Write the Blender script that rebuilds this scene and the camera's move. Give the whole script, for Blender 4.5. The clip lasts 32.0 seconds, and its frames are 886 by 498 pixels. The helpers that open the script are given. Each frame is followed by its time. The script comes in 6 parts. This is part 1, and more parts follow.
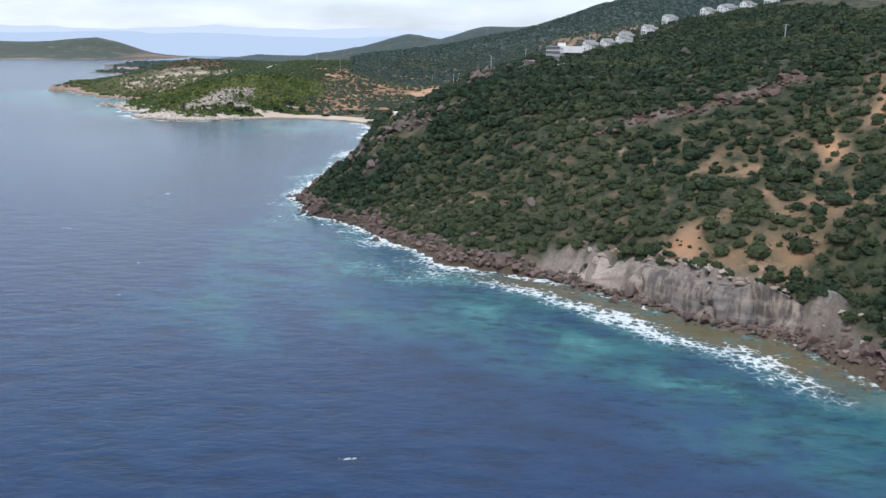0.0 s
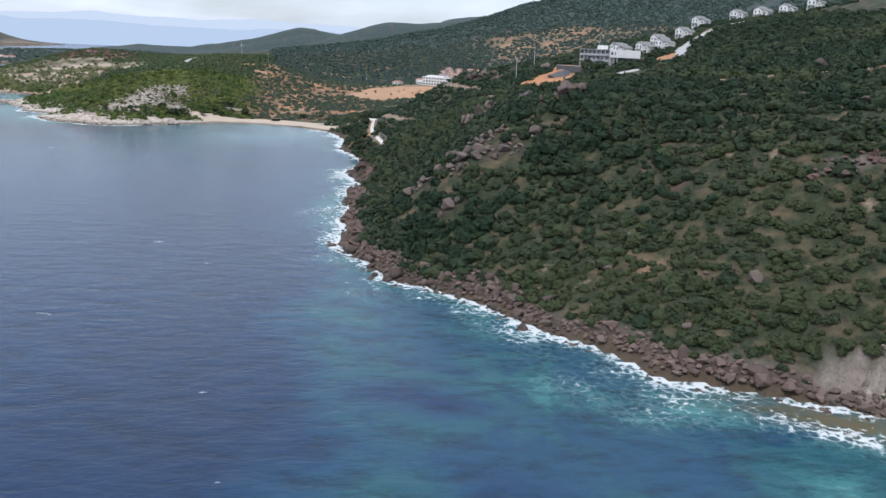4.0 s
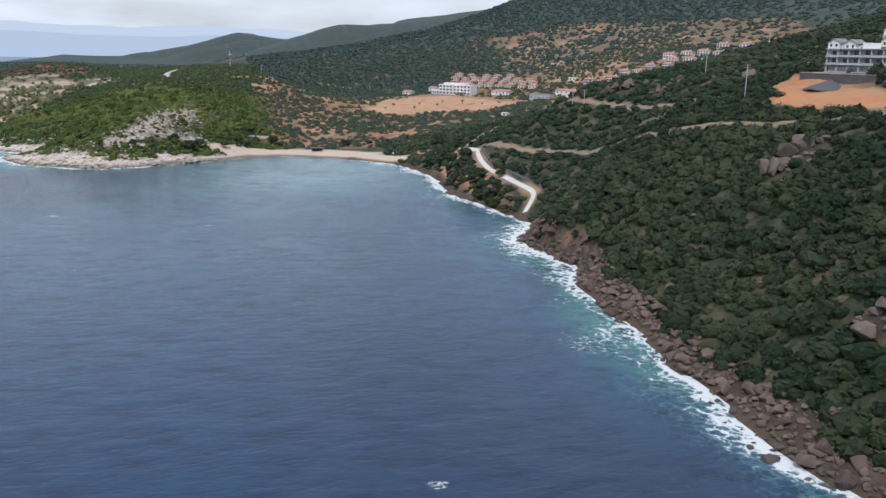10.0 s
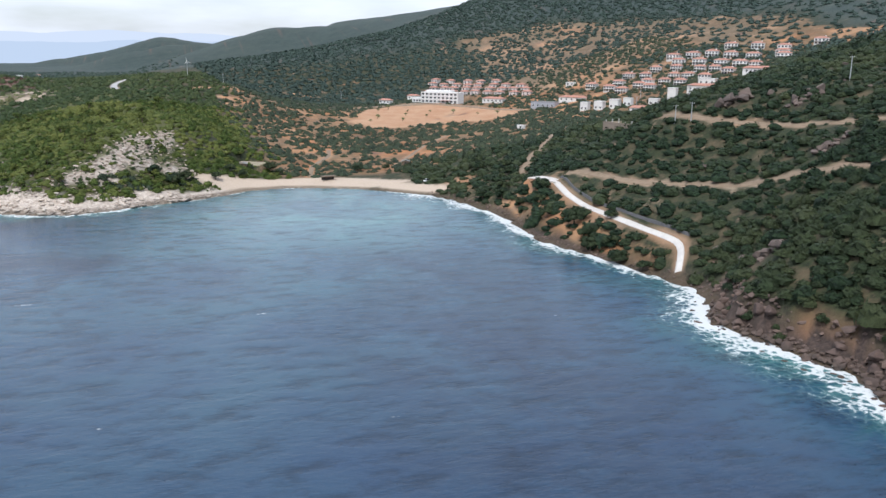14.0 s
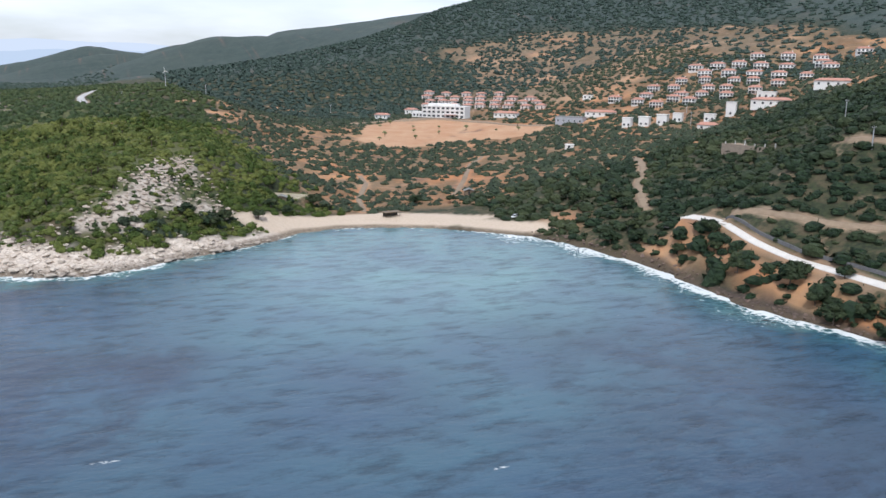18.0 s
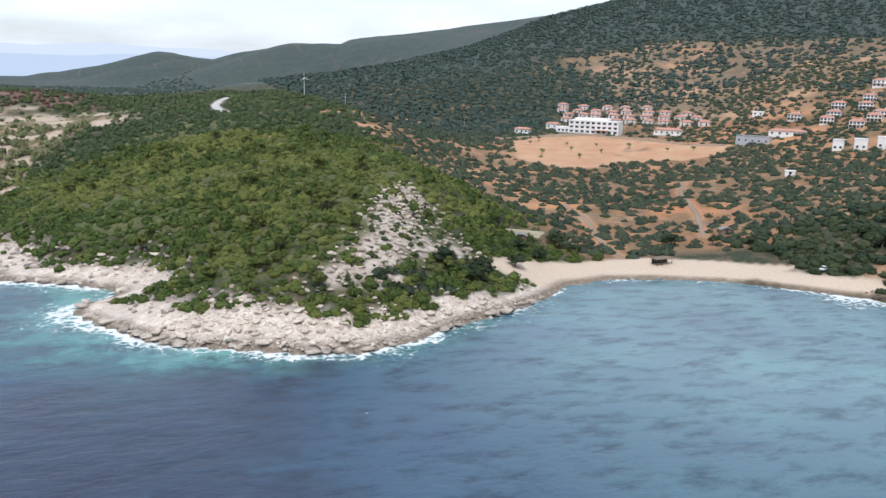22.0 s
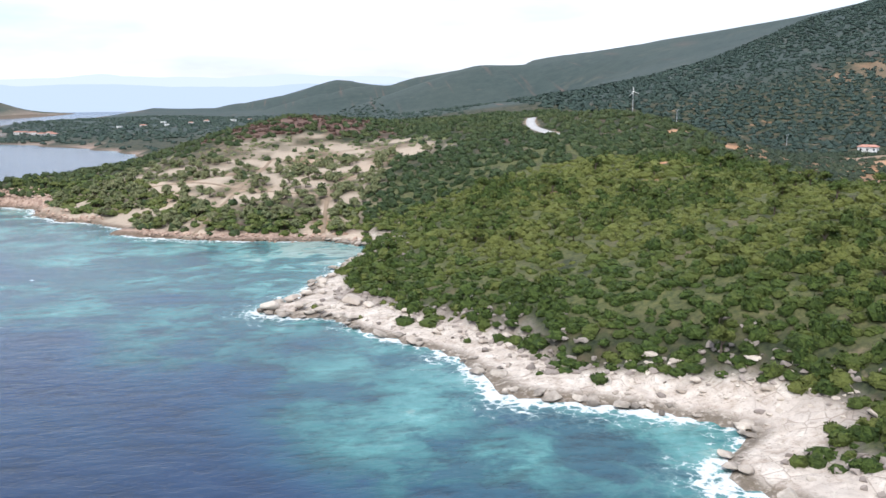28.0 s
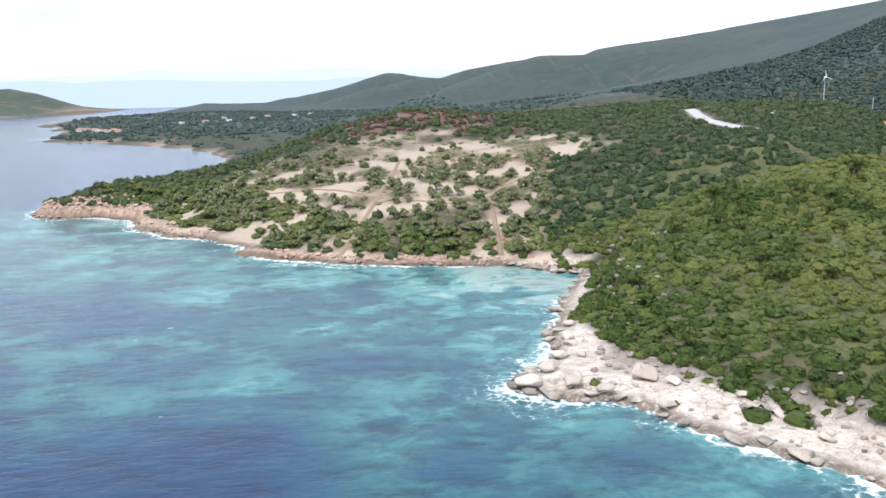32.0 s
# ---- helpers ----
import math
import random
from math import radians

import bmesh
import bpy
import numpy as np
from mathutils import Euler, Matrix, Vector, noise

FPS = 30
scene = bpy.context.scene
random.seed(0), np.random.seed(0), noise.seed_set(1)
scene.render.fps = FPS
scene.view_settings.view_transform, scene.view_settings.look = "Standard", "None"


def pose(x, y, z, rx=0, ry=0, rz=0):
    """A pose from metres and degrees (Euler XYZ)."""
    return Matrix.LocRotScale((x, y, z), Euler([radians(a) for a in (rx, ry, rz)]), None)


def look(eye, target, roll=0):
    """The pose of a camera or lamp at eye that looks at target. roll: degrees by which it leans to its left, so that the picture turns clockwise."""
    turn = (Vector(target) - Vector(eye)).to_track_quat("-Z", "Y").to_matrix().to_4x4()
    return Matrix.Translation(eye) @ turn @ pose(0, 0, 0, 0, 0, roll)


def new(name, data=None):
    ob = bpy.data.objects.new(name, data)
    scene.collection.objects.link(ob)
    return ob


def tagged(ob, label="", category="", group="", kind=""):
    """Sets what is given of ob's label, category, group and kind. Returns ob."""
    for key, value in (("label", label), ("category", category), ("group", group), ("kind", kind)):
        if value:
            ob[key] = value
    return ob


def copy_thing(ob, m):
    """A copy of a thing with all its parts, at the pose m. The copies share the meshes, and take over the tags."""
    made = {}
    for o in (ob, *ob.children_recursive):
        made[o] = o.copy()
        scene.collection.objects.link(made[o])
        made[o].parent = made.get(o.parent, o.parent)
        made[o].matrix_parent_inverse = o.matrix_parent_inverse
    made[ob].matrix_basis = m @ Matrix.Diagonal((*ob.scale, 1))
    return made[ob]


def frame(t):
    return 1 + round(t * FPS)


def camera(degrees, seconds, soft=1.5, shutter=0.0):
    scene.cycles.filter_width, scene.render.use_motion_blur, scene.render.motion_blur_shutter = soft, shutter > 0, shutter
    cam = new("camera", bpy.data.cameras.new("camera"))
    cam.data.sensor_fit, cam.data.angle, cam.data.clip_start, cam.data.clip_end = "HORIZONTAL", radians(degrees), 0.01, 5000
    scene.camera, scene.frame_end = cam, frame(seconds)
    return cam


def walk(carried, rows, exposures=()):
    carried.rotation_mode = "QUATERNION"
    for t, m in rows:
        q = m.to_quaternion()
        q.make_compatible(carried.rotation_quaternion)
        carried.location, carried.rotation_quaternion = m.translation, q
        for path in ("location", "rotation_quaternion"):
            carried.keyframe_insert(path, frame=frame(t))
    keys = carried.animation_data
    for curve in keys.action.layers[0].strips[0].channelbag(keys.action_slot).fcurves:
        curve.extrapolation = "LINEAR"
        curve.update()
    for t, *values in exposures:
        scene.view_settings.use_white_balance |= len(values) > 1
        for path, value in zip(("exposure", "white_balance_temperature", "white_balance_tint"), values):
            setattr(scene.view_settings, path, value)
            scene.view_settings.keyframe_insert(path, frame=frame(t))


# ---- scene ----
cam = camera(55.8, 32.0)
PATH = [
    (0, (-4.42, -9.79, 66.03), (-3.10, 87.45, 42.71), 1.13),
    (0.5, (-13.36, 2.21, 65.82), (-10.17, 99.42, 42.61), 1.43),
    (1, (-22.59, 14.49, 65.70), (-17.49, 111.64, 42.56), 1.67),
    (1.5, (-31.39, 25.89, 65.68), (-24.19, 122.89, 42.49), 1.99),
    (2, (-40.78, 38.12, 65.65), (-31.58, 134.98, 42.54), 2.19),
    (2.5, (-49.69, 50.68, 65.62), (-38.65, 147.33, 42.47), 2.44),
    (4.5, (-82.25, 101.47, 64.95), (-66.02, 197.37, 41.71), 2.80),
    (5, (-90.00, 114.26, 64.64), (-73.11, 210.05, 41.45), 2.77),
    (5.5, (-97.56, 127.87, 64.37), (-80.18, 223.58, 41.19), 2.63),
    (6, (-104.84, 141.66, 64.19), (-86.95, 237.27, 40.98), 2.42),
    (6.5, (-111.45, 154.73, 64.02), (-92.87, 250.23, 40.90), 2.27),
    (7, (-117.92, 167.61, 63.85), (-98.59, 262.99, 40.82), 2.16),
    (7.5, (-123.97, 180.58, 63.73), (-103.93, 275.83, 40.78), 2.06),
    (8, (-130.08, 194.76, 63.80), (-109.35, 289.86, 40.87), 1.93),
    (8.5, (-135.95, 209.02, 63.96), (-114.62, 303.99, 41.03), 1.78),
    (9, (-141.65, 223.46, 64.17), (-119.68, 318.27, 41.18), 1.61),
    (9.5, (-146.53, 236.83, 64.35), (-124.01, 331.51, 41.36), 1.47),
    (10, (-151.58, 250.55, 64.46), (-128.62, 345.14, 41.54), 1.20),
    (10.5, (-156.22, 263.99, 64.66), (-132.82, 358.48, 41.75), 1.05),
    (11, (-160.51, 276.95, 64.80), (-136.41, 371.28, 41.97), 0.87),
    (11.5, (-164.81, 290.20, 65.03), (-139.48, 384.23, 42.30), 0.76),
    (12, (-169.14, 303.92, 65.29), (-142.58, 397.62, 42.57), 0.64),
    (12.5, (-173.22, 317.19, 65.47), (-145.43, 410.52, 42.73), 0.66),
    (13, (-177.74, 330.17, 65.47), (-148.79, 423.17, 42.83), 0.64),
    (13.5, (-182.54, 343.34, 65.40), (-152.35, 435.95, 42.79), 0.58),
    (14, (-187.10, 356.54, 65.27), (-155.74, 448.77, 42.71), 0.52),
    (14.5, (-191.34, 369.20, 65.16), (-158.82, 461.05, 42.67), 0.55),
    (16.5, (-209.40, 419.39, 64.23), (-172.44, 509.71, 42.39), 0.63),
    (17, (-214.20, 431.67, 63.86), (-176.22, 521.63, 42.29), 0.60),
    (17.5, (-219.04, 443.69, 63.53), (-180.14, 533.31, 42.21), 0.69),
    (18, (-224.13, 455.97, 63.31), (-184.88, 545.47, 42.11), 0.75),
    (18.5, (-229.01, 467.50, 63.20), (-189.64, 556.96, 42.06), 0.86),
    (19, (-234.28, 479.45, 63.21), (-194.90, 568.91, 42.10), 0.91),
    (19.5, (-239.15, 490.59, 63.16), (-199.76, 580.05, 42.05), 1.05),
    (20, (-244.90, 502.73, 63.16), (-206.23, 592.53, 42.17), 1.14),
    (20.5, (-250.75, 515.08, 63.05), (-213.26, 605.41, 42.18), 1.19),
    (21, (-256.80, 527.07, 62.69), (-220.18, 617.79, 41.97), 1.25),
    (21.5, (-263.00, 538.31, 62.20), (-227.44, 629.49, 41.68), 1.43),
    (22, (-269.60, 549.57, 61.71), (-235.46, 641.36, 41.49), 1.56),
    (22.5, (-275.83, 560.27, 61.15), (-243.14, 652.64, 41.21), 1.70),
    (23, (-282.13, 570.57, 60.61), (-251.36, 663.66, 40.96), 1.78),
    (23.5, (-289.10, 581.50, 60.05), (-260.64, 675.40, 40.75), 1.81),
    (24, (-296.22, 591.99, 59.45), (-270.15, 686.66, 40.53), 1.86),
    (24.5, (-302.28, 601.28, 58.74), (-277.86, 696.44, 40.06), 1.89),
    (25, (-309.11, 611.81, 58.00), (-286.32, 707.41, 39.54), 1.53),
    (25.5, (-315.59, 622.12, 57.32), (-294.06, 718.06, 39.07), 1.15),
    (26, (-322.97, 632.97, 56.76), (-302.97, 729.28, 38.75), 0.69),
    (26.5, (-329.26, 642.46, 56.32), (-310.58, 739.07, 38.51), 0.28),
    (28.5, (-353.72, 679.11, 55.59), (-337.02, 776.07, 37.71), -0.40),
    (29, (-359.59, 688.09, 55.35), (-343.22, 785.09, 37.39), -0.35),
    (29.5, (-365.29, 697.13, 55.15), (-349.50, 794.20, 37.02), -0.34),
    (30, (-371.18, 707.12, 55.18), (-356.29, 804.30, 36.87), -0.42),
    (30.5, (-375.94, 716.23, 55.11), (-361.80, 813.49, 36.67), -0.52),
    (31, (-380.71, 725.85, 54.96), (-367.60, 823.22, 36.34), -0.66),
    (31.5, (-385.20, 735.54, 54.83), (-372.86, 833.00, 36.13), -0.75),
    (32, (-389.29, 745.08, 54.80), (-377.17, 842.58, 36.19), -0.95),
]
EXPOSURES = [(0, 0.28, 5940, 10), (2.5, 0.22, 5940, 10), (6, 0.14, 5990, 10), (10, 0.04, 6040, 10), (12, 0.02, 6040, 10), (13, 0.28, 6140, 10), (14, 0.3, 6140, 10), (19, 0.3, 6140, 10), (24, 0.42, 6190, 10), (28, 0.56, 6190, 10), (32, 0.7, 6140, 10)]
walk(cam, [(t, look(eye, target, roll)) for t, eye, target, roll in PATH], EXPOSURES)

# ---- world, sun ----
world = bpy.data.worlds.new("sky")
scene.world = world
world.use_nodes = True
_t = world.node_tree
_t.nodes.clear()
_out, _mix = _t.nodes.new("ShaderNodeOutputWorld"), _t.nodes.new("ShaderNodeMixShader")
_blue, _cloud = _t.nodes.new("ShaderNodeBackground"), _t.nodes.new("ShaderNodeBackground")
_sky = _t.nodes.new("ShaderNodeTexSky")
_sky.sky_type, _sky.sun_disc = "NISHITA", False
_sky.sun_elevation, _sky.sun_rotation = radians(56), radians(215)
_sky.dust_density, _sky.air_density = 2.0, 1.0
_blue.inputs[1].default_value = 0.13
_cloud.inputs[0].default_value, _cloud.inputs[1].default_value = (0.87, 0.91, 1.0, 1), 1.0
_co, _map, _no, _ra = (_t.nodes.new(k) for k in ("ShaderNodeTexCoord", "ShaderNodeMapping", "ShaderNodeTexNoise", "ShaderNodeMapRange"))
_map.inputs["Scale"].default_value = (1.6, 1.6, 7.0)
_no.inputs["Scale"].default_value, _no.inputs["Detail"].default_value = 2.2, 5.0
_ra.inputs[1].default_value, _ra.inputs[2].default_value, _ra.inputs[3].default_value, _ra.inputs[4].default_value = 0.34, 0.66, 0.3, 1.0
for a, b in ((_co.outputs["Generated"], _map.inputs[0]), (_map.outputs[0], _no.inputs[0]), (_no.outputs[0], _ra.inputs[0]), (_ra.outputs[0], _mix.inputs[0]),
             (_sky.outputs[0], _blue.inputs[0]), (_blue.outputs[0], _mix.inputs[1]), (_cloud.outputs[0], _mix.inputs[2]), (_mix.outputs[0], _out.inputs[0])):
    _t.links.new(a, b)
sun = new("sun", bpy.data.lights.new("sun", "SUN"))
sun.data.energy, sun.data.angle, sun.data.color = 1.9, radians(5), (1.0, 0.95, 0.88)
sun.matrix_world = look((0, 0, 0), (0.32, 0.46, -0.83))

# ---- materials ----
class Nodes:
    """A small builder for node materials."""

    def __init__(self, name):
        self.material = bpy.data.materials.new(name)
        self.material.use_nodes = True
        self.tree = self.material.node_tree
        self.shader = self.tree.nodes["Principled BSDF"]

    def put(self, socket, value):
        if isinstance(value, bpy.types.NodeSocket):
            self.tree.links.new(value, socket)
        elif socket.type == "RGBA" and len(value) == 3:
            socket.default_value = (*value, 1)
        else:
            socket.default_value = value

    def node(self, kind, inputs=(), out=0, **settings):
        n = self.tree.nodes.new("ShaderNode" + kind)
        for k, v in settings.items():
            setattr(n, k, v)
        for k, v in dict(inputs).items():
            self.put(n.inputs[k], v)
        return n.outputs[out]

    def where(self):
        return self.node("NewGeometry")

    def noise(self, scale, detail=4.0, rough=0.55, vector=None, out=0):
        return self.node("TexNoise", {"Vector": vector or self.where(), "Scale": scale, "Detail": detail, "Roughness": rough}, out)

    def attribute(self, name):
        return self.node("Attribute", out=2, attribute_name=name)

    def span(self, value, a, b, c=0.0, d=1.0):
        return self.node("MapRange", {0: value, 1: a, 2: b, 3: c, 4: d})

    def math(self, how, a, b=0.0, clamp=False):
        return self.node("Math", {0: a, 1: b}, operation=how, use_clamp=clamp)

    def mix(self, f, a, b):
        return self.node("Mix", {0: f, 6: a, 7: b}, 2, data_type="RGBA")

    def ramp(self, value, *stops):
        n = self.tree.nodes.new("ShaderNodeValToRGB")
        e = n.color_ramp.elements
        while len(e) < len(stops):
            e.new(0.5)
        for s, (p, c) in zip(e, stops):
            s.position, s.color = p, (*c, 1)
        self.tree.links.new(value, n.inputs[0])
        return n.outputs[0]

    def finish(self, color, rough=0.9, bump=None, strength=0.5, distance=0.1, **more):
        self.put(self.shader.inputs["Base Color"], color)
        self.put(self.shader.inputs["Roughness"], rough)
        if bump is not None:
            self.put(self.shader.inputs["Normal"], self.node("Bump", {"Height": bump, "Strength": strength, "Distance": distance}))
        for k, v in more.items():
            self.put(self.shader.inputs[k.replace("_", " ")], v)
        return self.material


def ground_material():
    m = Nodes("ground")
    big, mid, fine = m.noise(0.02), m.noise(0.16, 5), m.noise(1.1, 5, 0.65)
    soil = m.mix(m.span(big, 0.35, 0.65), (0.27, 0.195, 0.130), (0.34, 0.26, 0.185))
    soil = m.mix(m.attribute("ochre"), soil, m.mix(m.span(big, 0.35, 0.65), (0.47, 0.195, 0.078), (0.47, 0.265, 0.132)))
    soil = m.mix(m.span(mid, 0.45, 0.68, 0.0, 0.6), soil, (0.27, 0.185, 0.130))
    leafy = m.noise(0.75, 6, 0.72)
    scrub = m.mix(m.span(leafy, 0.38, 0.62), (0.010, 0.017, 0.007), (0.042, 0.052, 0.020))
    scrub = m.mix(m.span(mid, 0.48, 0.68, 0.0, 0.7), scrub, (0.135, 0.098, 0.058))
    green = m.math("MULTIPLY", m.attribute("scrub"), m.span(m.mix(m.attribute("far"), m.noise(0.09, 6, 0.65), m.noise(0.018, 8, 0.75)), 0.26, 0.46), True)
    # far woods tinted blue-grey: distance haze put into the ground colour
    hazed_wood = m.mix(m.span(m.noise(0.035, 6, 0.7), 0.35, 0.62), (0.028, 0.047, 0.045), (0.048, 0.069, 0.061))
    hazed_wood = m.mix(m.span(m.noise(0.011, 6, 0.7), 0.58, 0.70, 0.0, 0.22), hazed_wood, (0.27, 0.215, 0.14))
    hazed_wood = m.mix(m.span(m.noise(0.0035, 5, 0.6), 0.42, 0.62, 0.0, 0.35), hazed_wood, (0.056, 0.072, 0.060))
    base = m.mix(green, soil, m.mix(m.attribute("far"), scrub, hazed_wood))
    grass = m.mix(m.span(leafy, 0.36, 0.62), (0.040, 0.056, 0.018), (0.130, 0.130, 0.046))
    base = m.mix(m.math("MULTIPLY", m.attribute("meadow"), m.span(m.noise(0.12, 5), 0.3, 0.5), True), base, grass)
    field = m.mix(m.span(m.noise(0.06, 6, 0.7), 0.35, 0.65), (0.41, 0.215, 0.115), (0.48, 0.305, 0.185))
    base = m.mix(m.attribute("field"), base, field)
    burnt = m.mix(m.span(mid, 0.3, 0.7), (0.09, 0.052, 0.045), (0.20, 0.125, 0.095))
    base = m.mix(m.attribute("burnt"), base, burnt)
    crack = m.node("TexVoronoi", {"Vector": m.where(), "Scale": 0.33, "Randomness": 1.0}, feature="DISTANCE_TO_EDGE")
    volcanic = m.mix(m.span(fine, 0.3, 0.7), (0.032, 0.023, 0.020), (0.095, 0.066, 0.054))
    volcanic = m.mix(m.span(mid, 0.55, 0.75, 0.0, 0.8), volcanic, (0.16, 0.112, 0.088))
    pale = m.mix(m.span(m.noise(0.3, 6, 0.7), 0.35, 0.68), (0.71, 0.635, 0.555), (0.40, 0.325, 0.265))
    pale = m.mix(m.span(m.noise(1.3, 6, 0.75), 0.53, 0.66, 0.0, 0.8), pale, (0.20, 0.155, 0.12))
    pale = m.mix(m.span(m.noise(0.07, 4), 0.5, 0.68, 0.0, 0.6), pale, (0.46, 0.40, 0.35))
    pale = m.mix(m.math("MULTIPLY", m.span(crack, 0.0, 0.05, 0.8, 0.0), m.span(mid, 0.45, 0.6), True), pale, (0.24, 0.19, 0.15))
    streak = m.noise(1.0, 5, 0.65, m.node("Mapping", {"Vector": m.where(), "Scale": (0.42, 0.42, 0.06)}))
    fissure = m.span(streak, 0.40, 0.52, 0.75, 0.0)
    volcanic = m.mix(fissure, volcanic, (0.045, 0.034, 0.028))
    red = m.mix(m.span(fine, 0.3, 0.7), (0.30, 0.19, 0.145), (0.52, 0.40, 0.315))
    red = m.mix(m.math("MULTIPLY", fissure, 0.8), red, (0.17, 0.095, 0.065))
    rock = m.mix(m.attribute("pale"), volcanic, pale)
    rock = m.mix(m.attribute("red"), rock, red)
    base = m.mix(m.attribute("rock"), base, rock)
    sand = m.mix(m.span(fine, 0.3, 0.7), (0.47, 0.375, 0.285), (0.57, 0.47, 0.37))
    base = m.mix(m.attribute("sand"), base, sand)
    wet = m.math("MULTIPLY", m.span(m.attribute("shore"), 1.3, 4.0, 1.0, 0.0), m.span(fine, 0.25, 0.5), True)
    base = m.mix(m.math("MULTIPLY", wet, 0.8), base, (0.085, 0.062, 0.036))
    bump = m.math("ADD", m.math("MULTIPLY", fine, 0.6), m.math("MULTIPLY", m.math("MULTIPLY", crack, m.attribute("rock")), 2.0))
    return m.finish(base, 0.95, bump, 0.8, 0.5)


def sea_material():
    """Water over sand and weed: the colour is that of the lit bottom and water body, with wave shading and sky sheen
    painted in; the gloss is that of the surface.
    """
    m = Nodes("sea")
    shallow, shore, weedy = m.attribute("shallow"), m.attribute("shore"), m.attribute("weed")
    bent = m.node("VectorMath", {0: m.where(), 1: m.node("VectorMath", {0: m.noise(0.03, 4, 0.6, out=1), 3: 22.0}, operation="SCALE")}, operation="ADD")
    beds = m.noise(0.045, 7, 0.66, bent)
    weed = m.span(beds, 0.46, 0.56)
    sand = m.span(beds, 0.44, 0.34)
    tint = m.math("SUBTRACT", shallow, m.math("MULTIPLY", weed, m.math("MULTIPLY", shallow, 0.5)), True)
    tint = m.math("ADD", tint, m.math("MULTIPLY", sand, m.math("MULTIPLY", shallow, 0.3)))
    tint = m.math("ADD", tint, m.span(m.noise(0.02, 4), 0.3, 0.7, -0.05, 0.05))
    color = m.ramp(tint, (0.0, (0.011, 0.037, 0.094)), (0.16, (0.017, 0.066, 0.124)), (0.36, (0.024, 0.098, 0.122)), (0.62, (0.058, 0.195, 0.200)), (0.85, (0.130, 0.325, 0.315)), (1.0, (0.30, 0.42, 0.38)))
    # milky inshore water, and sky reflection painted pale across the bay
    color = m.mix(m.attribute("milky_sheen"), color, m.mix(m.span(m.noise(0.03, 5), 0.35, 0.65), (0.140, 0.218, 0.266), (0.168, 0.300, 0.315)))
    veil = m.math("MULTIPLY", m.math("ADD", weedy, m.span(m.noise(0.011, 4), 0.50, 0.64, 0.0, 0.22)), m.span(m.noise(0.03, 6, 0.7, bent), 0.36, 0.50), True)
    color = m.mix(m.math("MULTIPLY", veil, 0.85), color, (0.024, 0.036, 0.066))
    stretched = m.node("Mapping", {"Vector": m.where(), "Rotation": (0, 0, 0.5), "Scale": (0.45, 1.0, 1.0)})
    crest = m.noise(0.35, 6, 0.7, stretched)
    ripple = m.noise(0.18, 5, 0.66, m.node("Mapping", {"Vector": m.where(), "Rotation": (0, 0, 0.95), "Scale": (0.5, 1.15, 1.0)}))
    # wave shading put into the colour: troughs darker, crests paler
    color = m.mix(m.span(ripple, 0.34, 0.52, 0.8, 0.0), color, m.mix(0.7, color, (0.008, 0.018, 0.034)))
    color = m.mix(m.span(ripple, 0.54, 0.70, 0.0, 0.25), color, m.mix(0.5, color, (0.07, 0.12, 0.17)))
    spread_ = m.math("ADD", m.attribute("surf"), m.span(m.noise(0.045, 5), 0.3, 0.7, -0.36, 0.30))
    cells = m.node("TexVoronoi", {"Vector": m.node("VectorMath", {0: m.where(), 1: m.node("VectorMath", {0: m.noise(0.5, 4, 0.6, out=1), 3: 3.0}, operation="SCALE")}, operation="ADD"), "Scale": 0.42}, feature="DISTANCE_TO_EDGE")
    rows = m.math("PINGPONG", m.math("ADD", shore, m.span(m.noise(0.06, 4), 0.2, 0.8, 0.0, 22.0)), 5.5)
    train = m.math("MULTIPLY", m.span(rows, 0.0, 1.8, 0.34, 0.0), m.span(shore, 3.0, 26.0, 1.0, 0.0), True)
    train = m.math("MULTIPLY", train, m.span(m.attribute("surf"), 0.02, 0.3))
    lace = m.math("SUBTRACT", m.math("ADD", spread_, train), m.math("ADD", m.span(m.noise(0.42, 8, 0.8), 0.30, 0.70, 0.0, 0.75), m.span(cells, 0.0, 0.32, -0.08, 0.42)))
    foam = m.math("MULTIPLY", m.span(lace, 0.0, 0.26), m.span(m.attribute("surf"), 0.04, 0.14), True)
    mist = m.math("MULTIPLY", m.span(lace, -0.45, 0.15, 0.0, 0.5), m.span(m.attribute("surf"), 0.04, 0.2), True)
    color = m.mix(mist, color, (0.20, 0.33, 0.33))
    caps = m.math("MULTIPLY", m.span(m.noise(0.20, 2, 0.5, stretched), 0.755, 0.785), m.span(m.noise(1.1, 5, 0.7), 0.46, 0.6), True)
    foam = m.math("MAXIMUM", foam, caps)
    color = m.mix(m.math("MULTIPLY", m.attribute("reef"), m.span(m.noise(0.2, 5), 0.25, 0.5), True), color, (0.125, 0.108, 0.062))
    color = m.mix(foam, color, (0.66, 0.69, 0.69))
    rough = m.span(foam, 0.0, 1.0, 0.16, 0.9)
    swell = m.noise(0.09, 3, 0.5, stretched)
    bump = m.math("ADD", m.math("MULTIPLY", m.math("ADD", crest, m.math("MULTIPLY", ripple, 6.0)), 0.6), m.math("ADD", m.math("MULTIPLY", swell, 0.9), m.math("MULTIPLY", m.noise(1.6, 4), 0.06)))
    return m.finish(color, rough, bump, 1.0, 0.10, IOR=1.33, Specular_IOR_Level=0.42)


